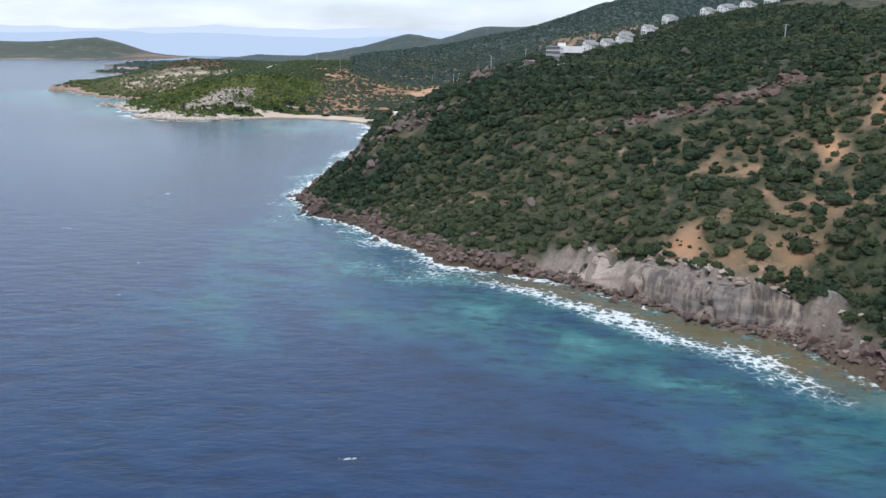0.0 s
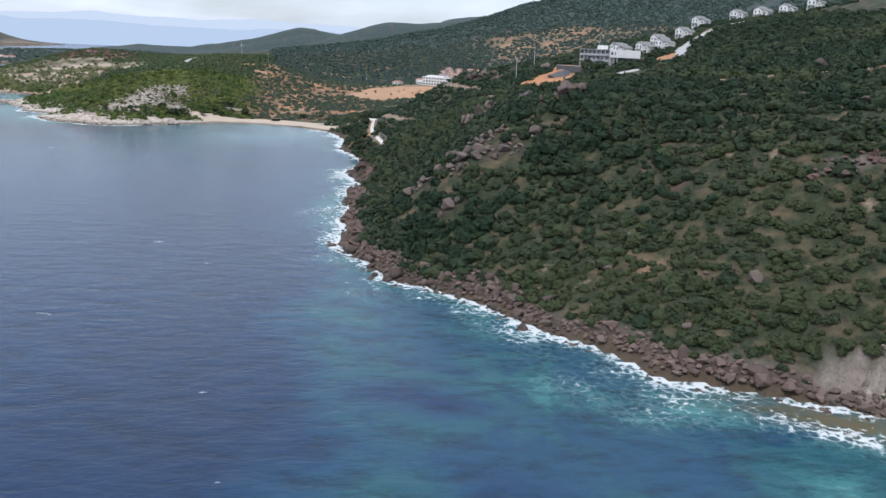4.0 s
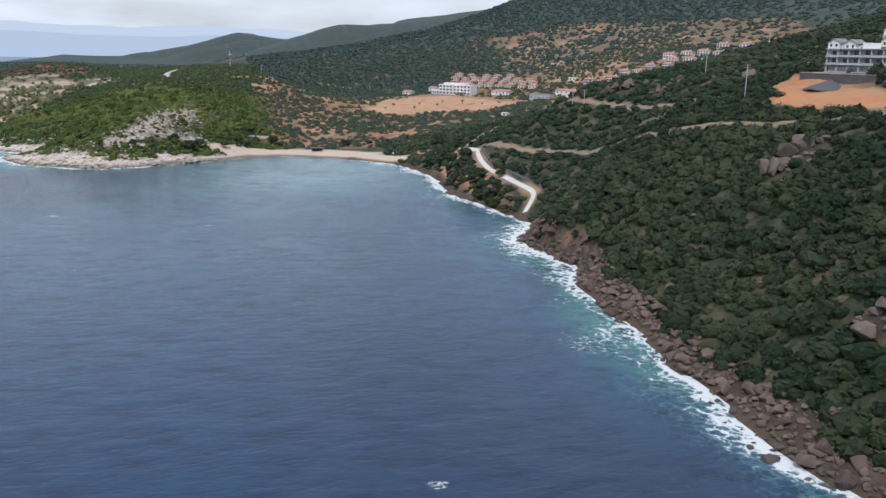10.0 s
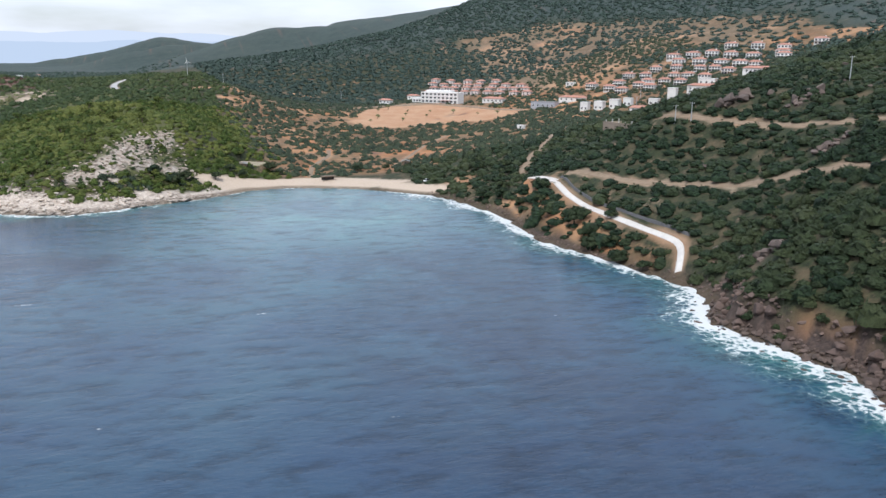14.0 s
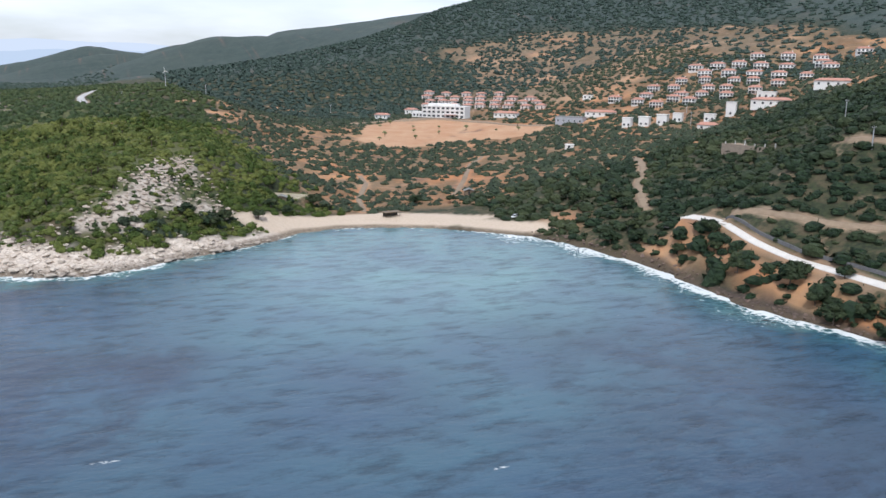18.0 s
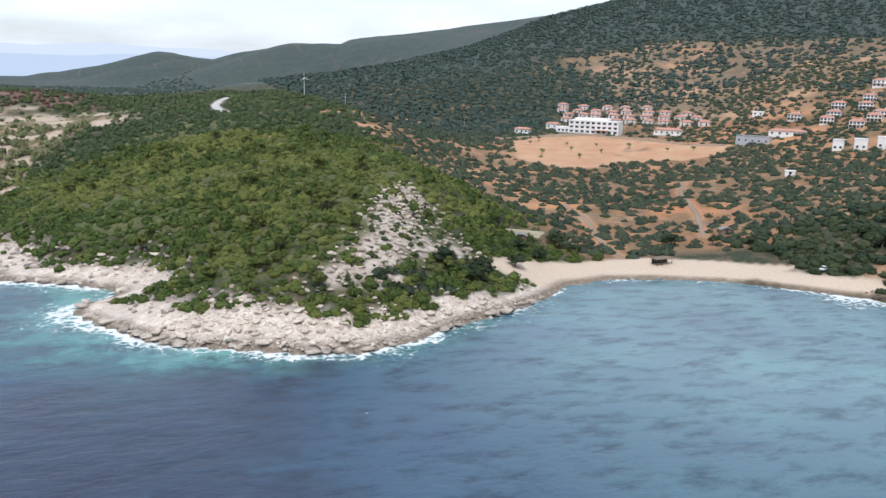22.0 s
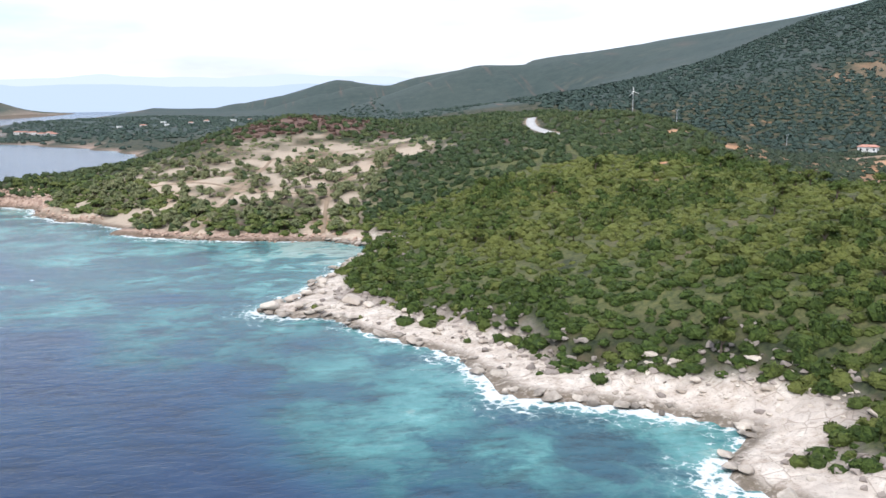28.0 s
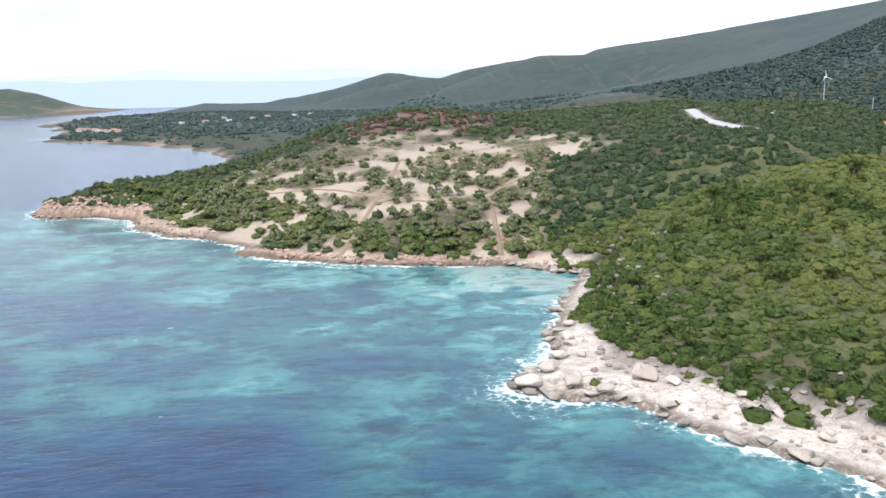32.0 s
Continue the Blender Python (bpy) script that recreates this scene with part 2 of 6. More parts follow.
def leaf_material(name, dark, light, warm):
    """Foliage: each leaf clump a little different, whole bushes differ by their own tone."""
    m = Nodes(name)
    one = m.node("NewGeometry", out="Random Per Island")
    base = m.mix(one, dark, light)
    base = m.mix(m.math("MULTIPLY", m.attribute("tone"), 0.75), base, warm)
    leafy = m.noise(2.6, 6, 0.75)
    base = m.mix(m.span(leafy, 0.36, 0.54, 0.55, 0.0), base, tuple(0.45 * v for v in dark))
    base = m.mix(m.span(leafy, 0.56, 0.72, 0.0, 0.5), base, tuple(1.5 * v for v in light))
    return m.finish(base, 0.7, leafy, 0.9, 0.5, Specular_IOR_Level=0.2)


def plain(name, a, b, scale=1.0, rough=0.85, bump=0.3, distance=0.03, **more):
    m = Nodes(name)
    n = m.noise(scale, 6, 0.65)
    large = m.noise(scale * 0.12, 4)
    color = m.mix(m.span(n, 0.3, 0.7), a, b)
    color = m.mix(m.span(large, 0.5, 0.75, 0.0, 0.35), color, tuple(0.6 * v for v in a))
    return m.finish(color, rough, n, bump, distance, **more)


def stone_material(name, a, b, c):
    m = Nodes(name)
    each = m.node("ObjectInfo", out="Random")
    own = m.attribute("tone")
    n, big = m.noise(0.9, 7, 0.7), m.noise(0.35, 4)
    color = m.mix(m.span(n, 0.3, 0.7), a, b)
    color = m.mix(m.math("MULTIPLY", m.math("ADD", each, own), 0.5), color, c)
    low = m.span(m.node("SeparateXYZ", {0: m.where()}, 2), 0.5, 2.2, 0.85, 0.0)
    color = m.mix(m.math("MULTIPLY", low, m.span(big, 0.3, 0.6), True), color, (0.045, 0.038, 0.03))
    return m.finish(color, 0.92, n, 0.7, 0.25)


GROUND, SEA = ground_material(), sea_material()
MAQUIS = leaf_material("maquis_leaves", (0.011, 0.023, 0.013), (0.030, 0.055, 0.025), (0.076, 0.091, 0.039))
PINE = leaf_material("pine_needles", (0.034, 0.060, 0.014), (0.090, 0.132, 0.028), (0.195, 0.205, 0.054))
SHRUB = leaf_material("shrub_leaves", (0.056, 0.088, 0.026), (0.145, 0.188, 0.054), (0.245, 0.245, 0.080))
# paler, bluer foliage of the far slopes: haze put into its colour
HAZED_UPLAND = leaf_material("hazed_upland_leaves", (0.032, 0.055, 0.048), (0.058, 0.089, 0.070), (0.085, 0.108, 0.076))
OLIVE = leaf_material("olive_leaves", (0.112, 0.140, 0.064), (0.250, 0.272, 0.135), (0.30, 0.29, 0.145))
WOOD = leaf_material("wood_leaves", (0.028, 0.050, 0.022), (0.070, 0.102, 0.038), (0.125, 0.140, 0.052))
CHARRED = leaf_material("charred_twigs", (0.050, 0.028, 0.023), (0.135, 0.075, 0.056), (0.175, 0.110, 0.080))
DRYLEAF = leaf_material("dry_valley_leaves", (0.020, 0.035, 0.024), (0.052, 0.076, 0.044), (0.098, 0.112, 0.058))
BARK = plain("bark", (0.10, 0.07, 0.05), (0.17, 0.13, 0.10), 6)
LAVA = stone_material("brown_stone", (0.036, 0.026, 0.024), (0.115, 0.080, 0.068), (0.215, 0.150, 0.122))
LIME = stone_material("pale_limestone", (0.50, 0.425, 0.35), (0.70, 0.625, 0.54), (0.33, 0.265, 0.215))
GRANITE = stone_material("grey_brown_stone", (0.065, 0.051, 0.047), (0.145, 0.113, 0.098), (0.215, 0.163, 0.135))
RUST = stone_material("rust_brown_stone", (0.085, 0.048, 0.040), (0.180, 0.098, 0.075), (0.125, 0.090, 0.078))
TANSTONE = stone_material("tan_stone", (0.15, 0.115, 0.09), (0.30, 0.24, 0.19), (0.36, 0.30, 0.24))
GREYLIME = stone_material("grey_limestone", (0.30, 0.255, 0.225), (0.46, 0.40, 0.35), (0.24, 0.20, 0.175))


def cliff_material():
    m = Nodes("cliff")
    streak = m.noise(1.0, 6, 0.68, m.node("Mapping", {"Vector": m.where(), "Scale": (0.55, 0.55, 0.09)}))
    beds = m.noise(1.0, 4, 0.6, m.node("Mapping", {"Vector": m.where(), "Scale": (0.06, 0.06, 0.9)}))
    fine = m.noise(1.4, 7, 0.72)
    color = m.mix(m.span(m.noise(0.11, 4), 0.4, 0.6), (0.31, 0.25, 0.20), (0.18, 0.165, 0.155))
    color = m.mix(m.span(streak, 0.44, 0.56, 0.85, 0.0), color, (0.075, 0.066, 0.062))
    color = m.mix(m.span(beds, 0.52, 0.66, 0.0, 0.25), color, (0.50, 0.42, 0.345))
    color = m.mix(m.span(m.node("SeparateXYZ", {0: m.where()}, 0), 44, 56, 0.7, 0.0), color, m.mix(fine, (0.58, 0.49, 0.42), (0.36, 0.28, 0.23)))
    color = m.mix(m.span(fine, 0.5, 0.68, 0.0, 0.55), color, (0.17, 0.125, 0.09))
    return m.finish(color, 0.93, m.math("ADD", fine, streak), 0.8, 0.35)


CLIFF = cliff_material()
CONCRETE = plain("concrete", (0.40, 0.39, 0.38), (0.50, 0.49, 0.48), 0.8)
RAMP = plain("pale_concrete", (0.58, 0.55, 0.51), (0.68, 0.65, 0.61), 0.5)
DIRT = plain("dirt_track", (0.22, 0.16, 0.105), (0.30, 0.225, 0.155), 0.5)
RENDERED = plain("white_render", (0.74, 0.73, 0.71), (0.80, 0.79, 0.77), 1.5, bump=0.1)
GREYRENDER = plain("grey_render", (0.36, 0.37, 0.41), (0.43, 0.44, 0.48), 1.0, bump=0.1)
TILES = plain("red_roof_tiles", (0.40, 0.19, 0.14), (0.52, 0.28, 0.21), 2.0)
GREYROOF = plain("grey_roof", (0.20, 0.20, 0.19), (0.27, 0.27, 0.26), 2.0)
GLASS = plain("window_glass", (0.035, 0.042, 0.05), (0.06, 0.068, 0.08), 0.6, rough=0.12, bump=0.0)
DARK = plain("dark_opening", (0.025, 0.025, 0.028), (0.05, 0.05, 0.05), 1.0)
ASPHALT = plain("dark_stone_wall", (0.07, 0.07, 0.075), (0.12, 0.12, 0.125), 1.2)
TIMBER = plain("weathered_timber", (0.14, 0.10, 0.07), (0.22, 0.17, 0.12), 3.0)
GALV = plain("galvanised_steel", (0.45, 0.46, 0.47), (0.55, 0.56, 0.57), 2.0, rough=0.5, Metallic=0.6)

# ---- plan of the coast: shoreline, spot heights, noise ----
SHORE_SOUTH = [(5200, -2500), (700, -2500), (320, -900), (200, -300), (140, -40), (108, 70), (94, 130), (84, 161), (83, 176), (70, 184),
               (59, 194), (53, 201), (41, 215), (34, 223), (19, 232), (7, 238), (-4, 247), (-11, 265), (-21, 281), (-31, 300),
               (-42, 315), (-52, 320), (-56, 338), (-62, 356), (-63, 385), (-60, 440), (-59, 466), (-54, 487), (-58, 506), (-60, 527)]
SHORE_BAY = [(-45, 546), (-45, 562), (-48, 598), (-58, 625), (-57, 650), (-54, 681), (-60, 714), (-65, 731), (-79, 747), (-95, 761),
             (-115, 770), (-131, 773), (-147, 769), (-160, 758), (-178, 746), (-194, 740), (-208, 733), (-221, 725), (-235, 727)]
SHORE_POINT = [(-250, 734), (-261, 740), (-270, 748), (-280, 763), (-286, 777), (-283, 784), (-274, 789), (-278, 799), (-293, 809), (-309, 818),
               (-314, 837), (-323, 853), (-333, 868), (-338, 880), (-354, 885), (-362, 892), (-350, 904), (-345, 921), (-336, 938), (-328, 960), (-317, 983)]
SHORE_GROVE = [(-325, 993), (-338, 1001), (-356, 1005), (-372, 1009), (-391, 1017), (-409, 1024), (-427, 1036), (-424, 1051), (-440, 1069), (-455, 1079),
               (-473, 1103), (-482, 1128), (-496, 1140), (-512, 1141), (-531, 1151), (-538, 1172), (-515, 1215), (-480, 1330), (-478, 1470)]
SHORE_NORTH = [(-511, 1575), (-560, 1660), (-619, 1745), (-690, 1800), (-750, 1850), (-775, 1900), (-770, 2000), (-860, 2250), (-975, 2540), (-960, 2750),
               (-900, 3000), (-930, 3400), (-980, 3900), (-1020, 4500), (-1020, 5200), (5200, 5200)]
SHORE_ISLE = [(-1190, 3900), (-1200, 3600), (-1240, 3300), (-1350, 3080), (-1600, 2950), (-2000, 2900), (-3200, 2950), (-3200, 5000), (-1500, 4900), (-1230, 4300)]

# ground heights, place by place
HILL_SOUTH = [(67, 213, 17), (105, 230, 33), (87, 198, 18), (53, 293, 40), (11, 288, 13), (114, 338, 64), (149, 368, 71), (167, 357, 73), (110, 275, 55),
              (27, 348, 43), (39, 266, 20), (7, 311, 18), (-19, 311, 8), (80, 221, 25), (80, 326, 56), (230, 330, 92), (180, 250, 78), (140, 180, 40)]
HILL_MIDDLE = [(14, 385, 51), (-27, 370, 27), (-41, 345, 6), (-50, 385, 5.5), (-44, 374, 13), (-4, 448, 37), (-30, 483, 19), (-39, 439, 10), (-13, 413, 34),
               (-39, 530, 13), (30, 530, 50), (12, 441, 48), (2, 504, 39), (36, 414, 53), (58, 440, 57), (9, 567, 36), (64, 617, 58), (-4, 582, 25), (62, 520, 56.5), (58, 475, 57.5),
               (105, 500, 66), (153, 585, 84), (195, 560, 92), (105, 550, 67.5), (128, 560, 74), (260, 480, 110), (330, 600, 120), (250, 700, 98)]
BAY_SLOPE = [(-35, 667, 15.2), (-33, 574, 9.4), (-42, 600, 6), (-38, 745, 8), (3, 761, 18), (25, 728, 28), (16, 692, 30), (46, 720, 38), (20, 666, 45),
             (-17, 649, 24), (-4, 627, 27), (-34, 799, 9), (-51, 820, 4), (-21, 884, 7), (126, 906, 25), (148, 879, 30), (-94, 850, 4.5), (-105, 782, 1.3),
             (-141, 815, 6.5), (-116, 790, 2), (-78, 775, 2), (-59, 874, 5), (-113, 874, 6), (-76, 980, 9)]
VALLEY = [(-28, 1057, 11), (70, 1122, 20), (0, 1105, 14), (110, 1060, 20), (90, 1195, 27), (317, 1025, 71), (317, 991, 65), (220, 1010, 44), (312, 1125, 79),
          (329, 1194, 87), (352, 1310, 102), (254, 1270, 70), (141, 1451, 72), (-75, 1337, 47), (289, 1507, 123), (302, 1670, 150), (197, 1600, 114), (94, 1520, 88), (-40, 1448, 62), (360, 1600, 163), (0, 1259, 24), (-60, 1180, 20), (200, 900, 46), (330, 880, 80)]
HILL_POINT = [(-194, 789, 23), (-176, 845, 29), (-187, 880, 30), (-191, 980, 29), (-201, 1015, 31), (-236, 1036, 33), (-259, 933, 20.5), (-293, 969, 14), (-237, 800, 18.5),
              (-233, 753, 12), (-251, 805, 14), (-283, 844, 12), (-205, 750, 7), (-247, 930, 22), (-279, 862, 13), (-179, 776, 9.5), (-182, 804, 20), (-207, 762, 17),
              (-140, 850, 15), (-165, 775, 6), (-150, 930, 18), (-318, 960, 7), (-316, 935, 7)]
HILL_GROVE = [(-284, 1061, 21), (-320, 1179, 29), (-345, 1207, 36), (-366, 1107, 18), (-383, 1088, 17), (-336, 1032, 10), (-385, 1030, 5.5), (-444, 1149, 16),
              (-430, 1100, 9), (-500, 1165, 12), (-212, 1130, 41), (-158, 1128, 46), (-200, 1185, 43), (-400, 1200, 30), (-450, 1230, 12), (-300, 1290, 34), (-400, 1330, 16)]
FAR_LAND = [(-150, 1480, 50), (-250, 1600, 20), (-400, 1600, 6), (-600, 1800, 6), (-700, 2100, 6), (-850, 2500, 6), (-600, 2900, 14), (-300, 2000, 8), (-300, 2600, 14),
            (100, 1800, 44), (420, 1750, 174), (650, 2238, 196), (200, 2400, 70), (180, 3020, 144), (319, 2980, 149), (519, 2920, 186), (739, 2830, 218), (945, 2730, 248), (20, 3050, 90), (-120, 3050, 36), (-300, 3050, 14), (0, 2700, 60), (1250, 2500, 325), (800, 1700, 300), (1500, 1500, 330),
            (700, 900, 190), (900, 300, 220), (600, 0, 160), (1500, 0, 300), (60, 3620, 100), (-20, 3720, 116), (-120, 3650, 80), (-250, 3500, 24), (-500, 3600, 12), (-700, 3700, 8), (-500, 3200, 10)]
FAR_HILLS = [(-145, 4500, 152), (-260, 4450, 112), (-420, 4400, 60), (-620, 4350, 30), (-800, 4300, 10), (60, 4500, 110), (300, 4600, 160), (600, 4600, 196), (900, 4600, 200), (1500, 4000, 260), (2500, 2500, 400), (2500, -500, 400), (4500, 4500, 500),
             (4500, -2000, 400), (1500, -2000, 200), (-1420, 3700, 82), (-1300, 3600, 52), (-1700, 3700, 60), (-2200, 3600, 70), (-1240, 3800, 16), (-2800, 4200, 60)]
SPOTS = HILL_SOUTH + HILL_MIDDLE + BAY_SLOPE + VALLEY + HILL_POINT + HILL_GROVE + FAR_LAND + FAR_HILLS
MAINLAND = SHORE_SOUTH + SHORE_BAY + SHORE_POINT + SHORE_GROVE + SHORE_NORTH


def hashed(i, j, seed):
    h = (i.astype(np.int64) * 374761393 + j.astype(np.int64) * 668265263 + seed * 1442695041) & 0xFFFFFFFF
    h = ((h ^ (h >> 13)) * 1274126177) & 0xFFFFFFFF
    return ((h ^ (h >> 16)) & 0xFFFF) / 65535.0


def value_noise(x, y, seed):
    i, j = np.floor(x), np.floor(y)
    u, v = x - i, y - j
    u, v = u * u * (3 - 2 * u), v * v * (3 - 2 * v)
    a, b = hashed(i, j, seed), hashed(i + 1, j, seed)
    c, d = hashed(i, j + 1, seed), hashed(i + 1, j + 1, seed)
    return (a * (1 - u) + b * u) * (1 - v) + (c * (1 - u) + d * u) * v


def fbm(x, y, size, seed, octaves=4):
    """Rough noise about 0, within about -1 to 1; size: metres of its largest lumps."""
    out, gain = 0.0, 0.5
    for k in range(octaves):
        out = out + (value_noise(x / size * 2 ** k + 17 * k, y / size * 2 ** k - 9 * k, seed + k) * 2 - 1) * gain
        gain *= 0.5
    return out


def step(a, b, x):
    u = np.clip((x - a) / (b - a), 0, 1)
    return u * u * (3 - 2 * u)


def shore_distance(x, y, outline):
    """Metres from a closed outline: plus on land, minus at sea."""
    p = np.array(outline, float)
    best, inside = np.full(x.shape, 1e12), np.zeros(x.shape, bool)
    for (ax, ay), (bx, by) in zip(p, np.roll(p, -1, 0)):
        dx, dy = bx - ax, by - ay
        u = np.clip(((x - ax) * dx + (y - ay) * dy) / (dx * dx + dy * dy), 0, 1)
        best = np.minimum(best, (x - ax - u * dx) ** 2 + (y - ay - u * dy) ** 2)
        if ay != by:
            inside ^= ((ay > y) != (by > y)) & (x < ax + (y - ay) * dx / dy)
    return np.where(inside, 1, -1) * np.sqrt(best)


def along(points, pace):
    out = []
    for (ax, ay), (bx, by) in zip(points, points[1:]):
        n = max(1, int(math.hypot(bx - ax, by - ay) / pace))
        out += [(ax + (bx - ax) * k / n, ay + (by - ay) * k / n) for k in range(n)]
    return out


def spread(a, b):
    return np.sqrt(((a[:, None, :] - b[None]) ** 2).sum(2) + 14.0 ** 2)


SEA_LEVEL_KNOTS = ([(x, y, 0.6) for x, y in along(SHORE_SOUTH[4:] + SHORE_BAY + SHORE_POINT + SHORE_GROVE, 16)]
                   + [(x, y, 0.6) for x, y in along(SHORE_NORTH[:-2], 130)] + [(x, y, 0.6) for x, y in along(SHORE_ISLE, 300)])
KNOTS = np.array(SPOTS + SEA_LEVEL_KNOTS, float)
_n = len(KNOTS)
_side = np.c_[np.ones(_n), KNOTS[:, :2] / 1000]
_full = np.block([[spread(KNOTS[:, :2], KNOTS[:, :2]) - 0.6 * np.eye(_n), _side], [_side.T, np.zeros((3, 3))]])
WEIGHTS = np.linalg.solve(_full, np.r_[KNOTS[:, 2], 0, 0, 0])


def rolling(x, y):
    out = np.empty(x.size)
    q = np.c_[x.ravel(), y.ravel()]
    for k in range(0, len(q), 20000):
        s = q[k:k + 20000]
        out[k:k + 20000] = spread(s, KNOTS[:, :2]) @ WEIGHTS[:_n] + np.c_[np.ones(len(s)), s / 1000] @ WEIGHTS[_n:]
    return out.reshape(x.shape)


# low cliffs: x, y, reach, height, setback from the water
CLIFFS = [(72, 196, 30, 11.5, 7), (52, 212, 18, 9, 6), (40, 228, 14, 5, 7), (-57, 524, 16, 8, 5), (-47, 585, 30, 4.5, 4), (-57, 640, 26, 4, 4), (-57, 492, 20, 5, 6), (-500, 1150, 34, 6.5, 3), (-470, 1106, 18, 4, 3),
          (-326, 905, 20, 3.2, 15), (-318, 985, 14, 5.5, 6), (-300, 850, 26, 2.6, 14)]
ROADS = {  # name: (half width, points)
    "ramp": (1.0, [(-42, 564), (-34, 574), (-34, 586), (-36, 604), (-38, 630), (-37, 648), (-34, 668), (-33, 680)]),
    "lower": (1.4, [(-33, 680), (-27, 660), (-21, 632), (-11, 606), (-2, 575), (3, 545), (9, 510), (16, 475), (24, 440), (36, 410), (60, 385), (112, 360), (140, 359), (164, 354), (178, 337), (196, 310)]),
    "upper": (1.3, [(12, 660), (22, 625), (30, 585), (33, 552), (38, 520)]),
    "valley": (1.8, [(-28, 712), (-10, 742), (13, 769), (30, 800)]),
    "beach_path": (1.4, [(-113, 794), (-107, 821), (-96, 846), (-89, 864), (-84, 890)]),
    "orchard": (1.4, [(-63, 814), (-40, 850), (-13, 900), (10, 930)]),
    "hill": (2.6, [(-217, 1078), (-219, 1098), (-219, 1118), (-214, 1140), (-204, 1172)]),
    "grove_a": (1.0, [(-338, 1006), (-336, 1025), (-333, 1056), (-320, 1075), (-300, 1085)]),
    "grove_b": (0.9, [(-390, 1018), (-384, 1034), (-374, 1068), (-366, 1110), (-360, 1140)]),
    "grove_c": (0.9, [(-430, 1112), (-400, 1098), (-374, 1068), (-336, 1046)]),
    "site": (3.6, [(40, 452), (58, 458), (82, 470), (100, 486), (112, 508), (122, 532), (138, 552), (160, 570), (190, 580)]),
    "hotel": (3.2, [(114, 1027), (90, 1085), (60, 1128), (20, 1150), (-10, 1140)]),
}


def road_gap(x, y, names=None):
    """Metres to the edge of the nearest track."""
    best = np.full(x.shape, 1e9)
    for name, (half, pts) in ROADS.items():
        if names and name not in names:
            continue
        for (ax, ay), (bx, by) in zip(pts, pts[1:]):
            dx, dy = bx - ax, by - ay
            u = np.clip(((x - ax) * dx + (y - ay) * dy) / (dx * dx + dy * dy), 0, 1)
            best = np.minimum(best, np.hypot(x - ax - u * dx, y - ay - u * dy) - half)
    return best


# levelled ground: x, y, half length, half width, turn (degrees), height, width of the bank
TERRACES = [(70, 513, 25, 14, -85, 60, 3), (70, 1140, 30, 16, -46, 20, 8), (-35, 672, 6, 6, -60, 15.3, 4), (-141, 817, 9, 7, -40, 7, 3)]


def shore(x, y):
    """Distance inland, with a ragged waterline."""
    wx = x + 3.2 * fbm(x, y, 13, 11, 3) + 5 * fbm(x, y, 60, 31, 2)
    wy = y + 3.2 * fbm(x, y, 13, 71, 3) + 5 * fbm(x, y, 60, 91, 2)
    calm = step(6, 40, np.hypot(x + 110, y - 765) - 50)      # the beach keeps a clean line
    wx, wy = x + (wx - x) * calm, y + (wy - y) * calm
    return np.maximum(shore_distance(wx, wy, MAINLAND), shore_distance(wx, wy, SHORE_ISLE))


# far hills: ridge ends (x, y, height), fall to the sides
RIDGES = [((180, 3015, 146), (319, 2975, 150), 0.34), ((319, 2975, 150), (519, 2915, 188), 0.32), ((-110, 3525, 98), (-35, 3525, 106), 0.34), ((-220, 3525, 74), (-110, 3525, 98), 0.3),
          ((-140, 4560, 134), (-100, 4560, 133), 0.3), ((-340, 4520, 78), (-140, 4560, 134), 0.3), ((-100, 4560, 133), (60, 4570, 114), 0.3), ((-560, 4480, 34), (-340, 4520, 78), 0.25),
          ((110, 4600, 118), (270, 4600, 164), 0.34), ((270, 4600, 164), (540, 4600, 202), 0.34), ((540, 4600, 202), (820, 4560, 204), 0.3)]


def far_hills(x, y):
    out = np.full(x.shape, 9.0)
    for (ax, ay, ah), (bx, by, bh), fall in RIDGES:
        dx, dy = bx - ax, by - ay
        u = np.clip(((x - ax) * dx + (y - ay) * dy) / (dx * dx + dy * dy), 0, 1)
        far = np.hypot(x - ax - u * dx, y - ay - u * dy)
        out = np.maximum(out, ah + (bh - ah) * u - fall * (np.sqrt(far ** 2 + 40 ** 2) - 40))
    return out + 9 * fbm(x, y, 220, 19, 4)


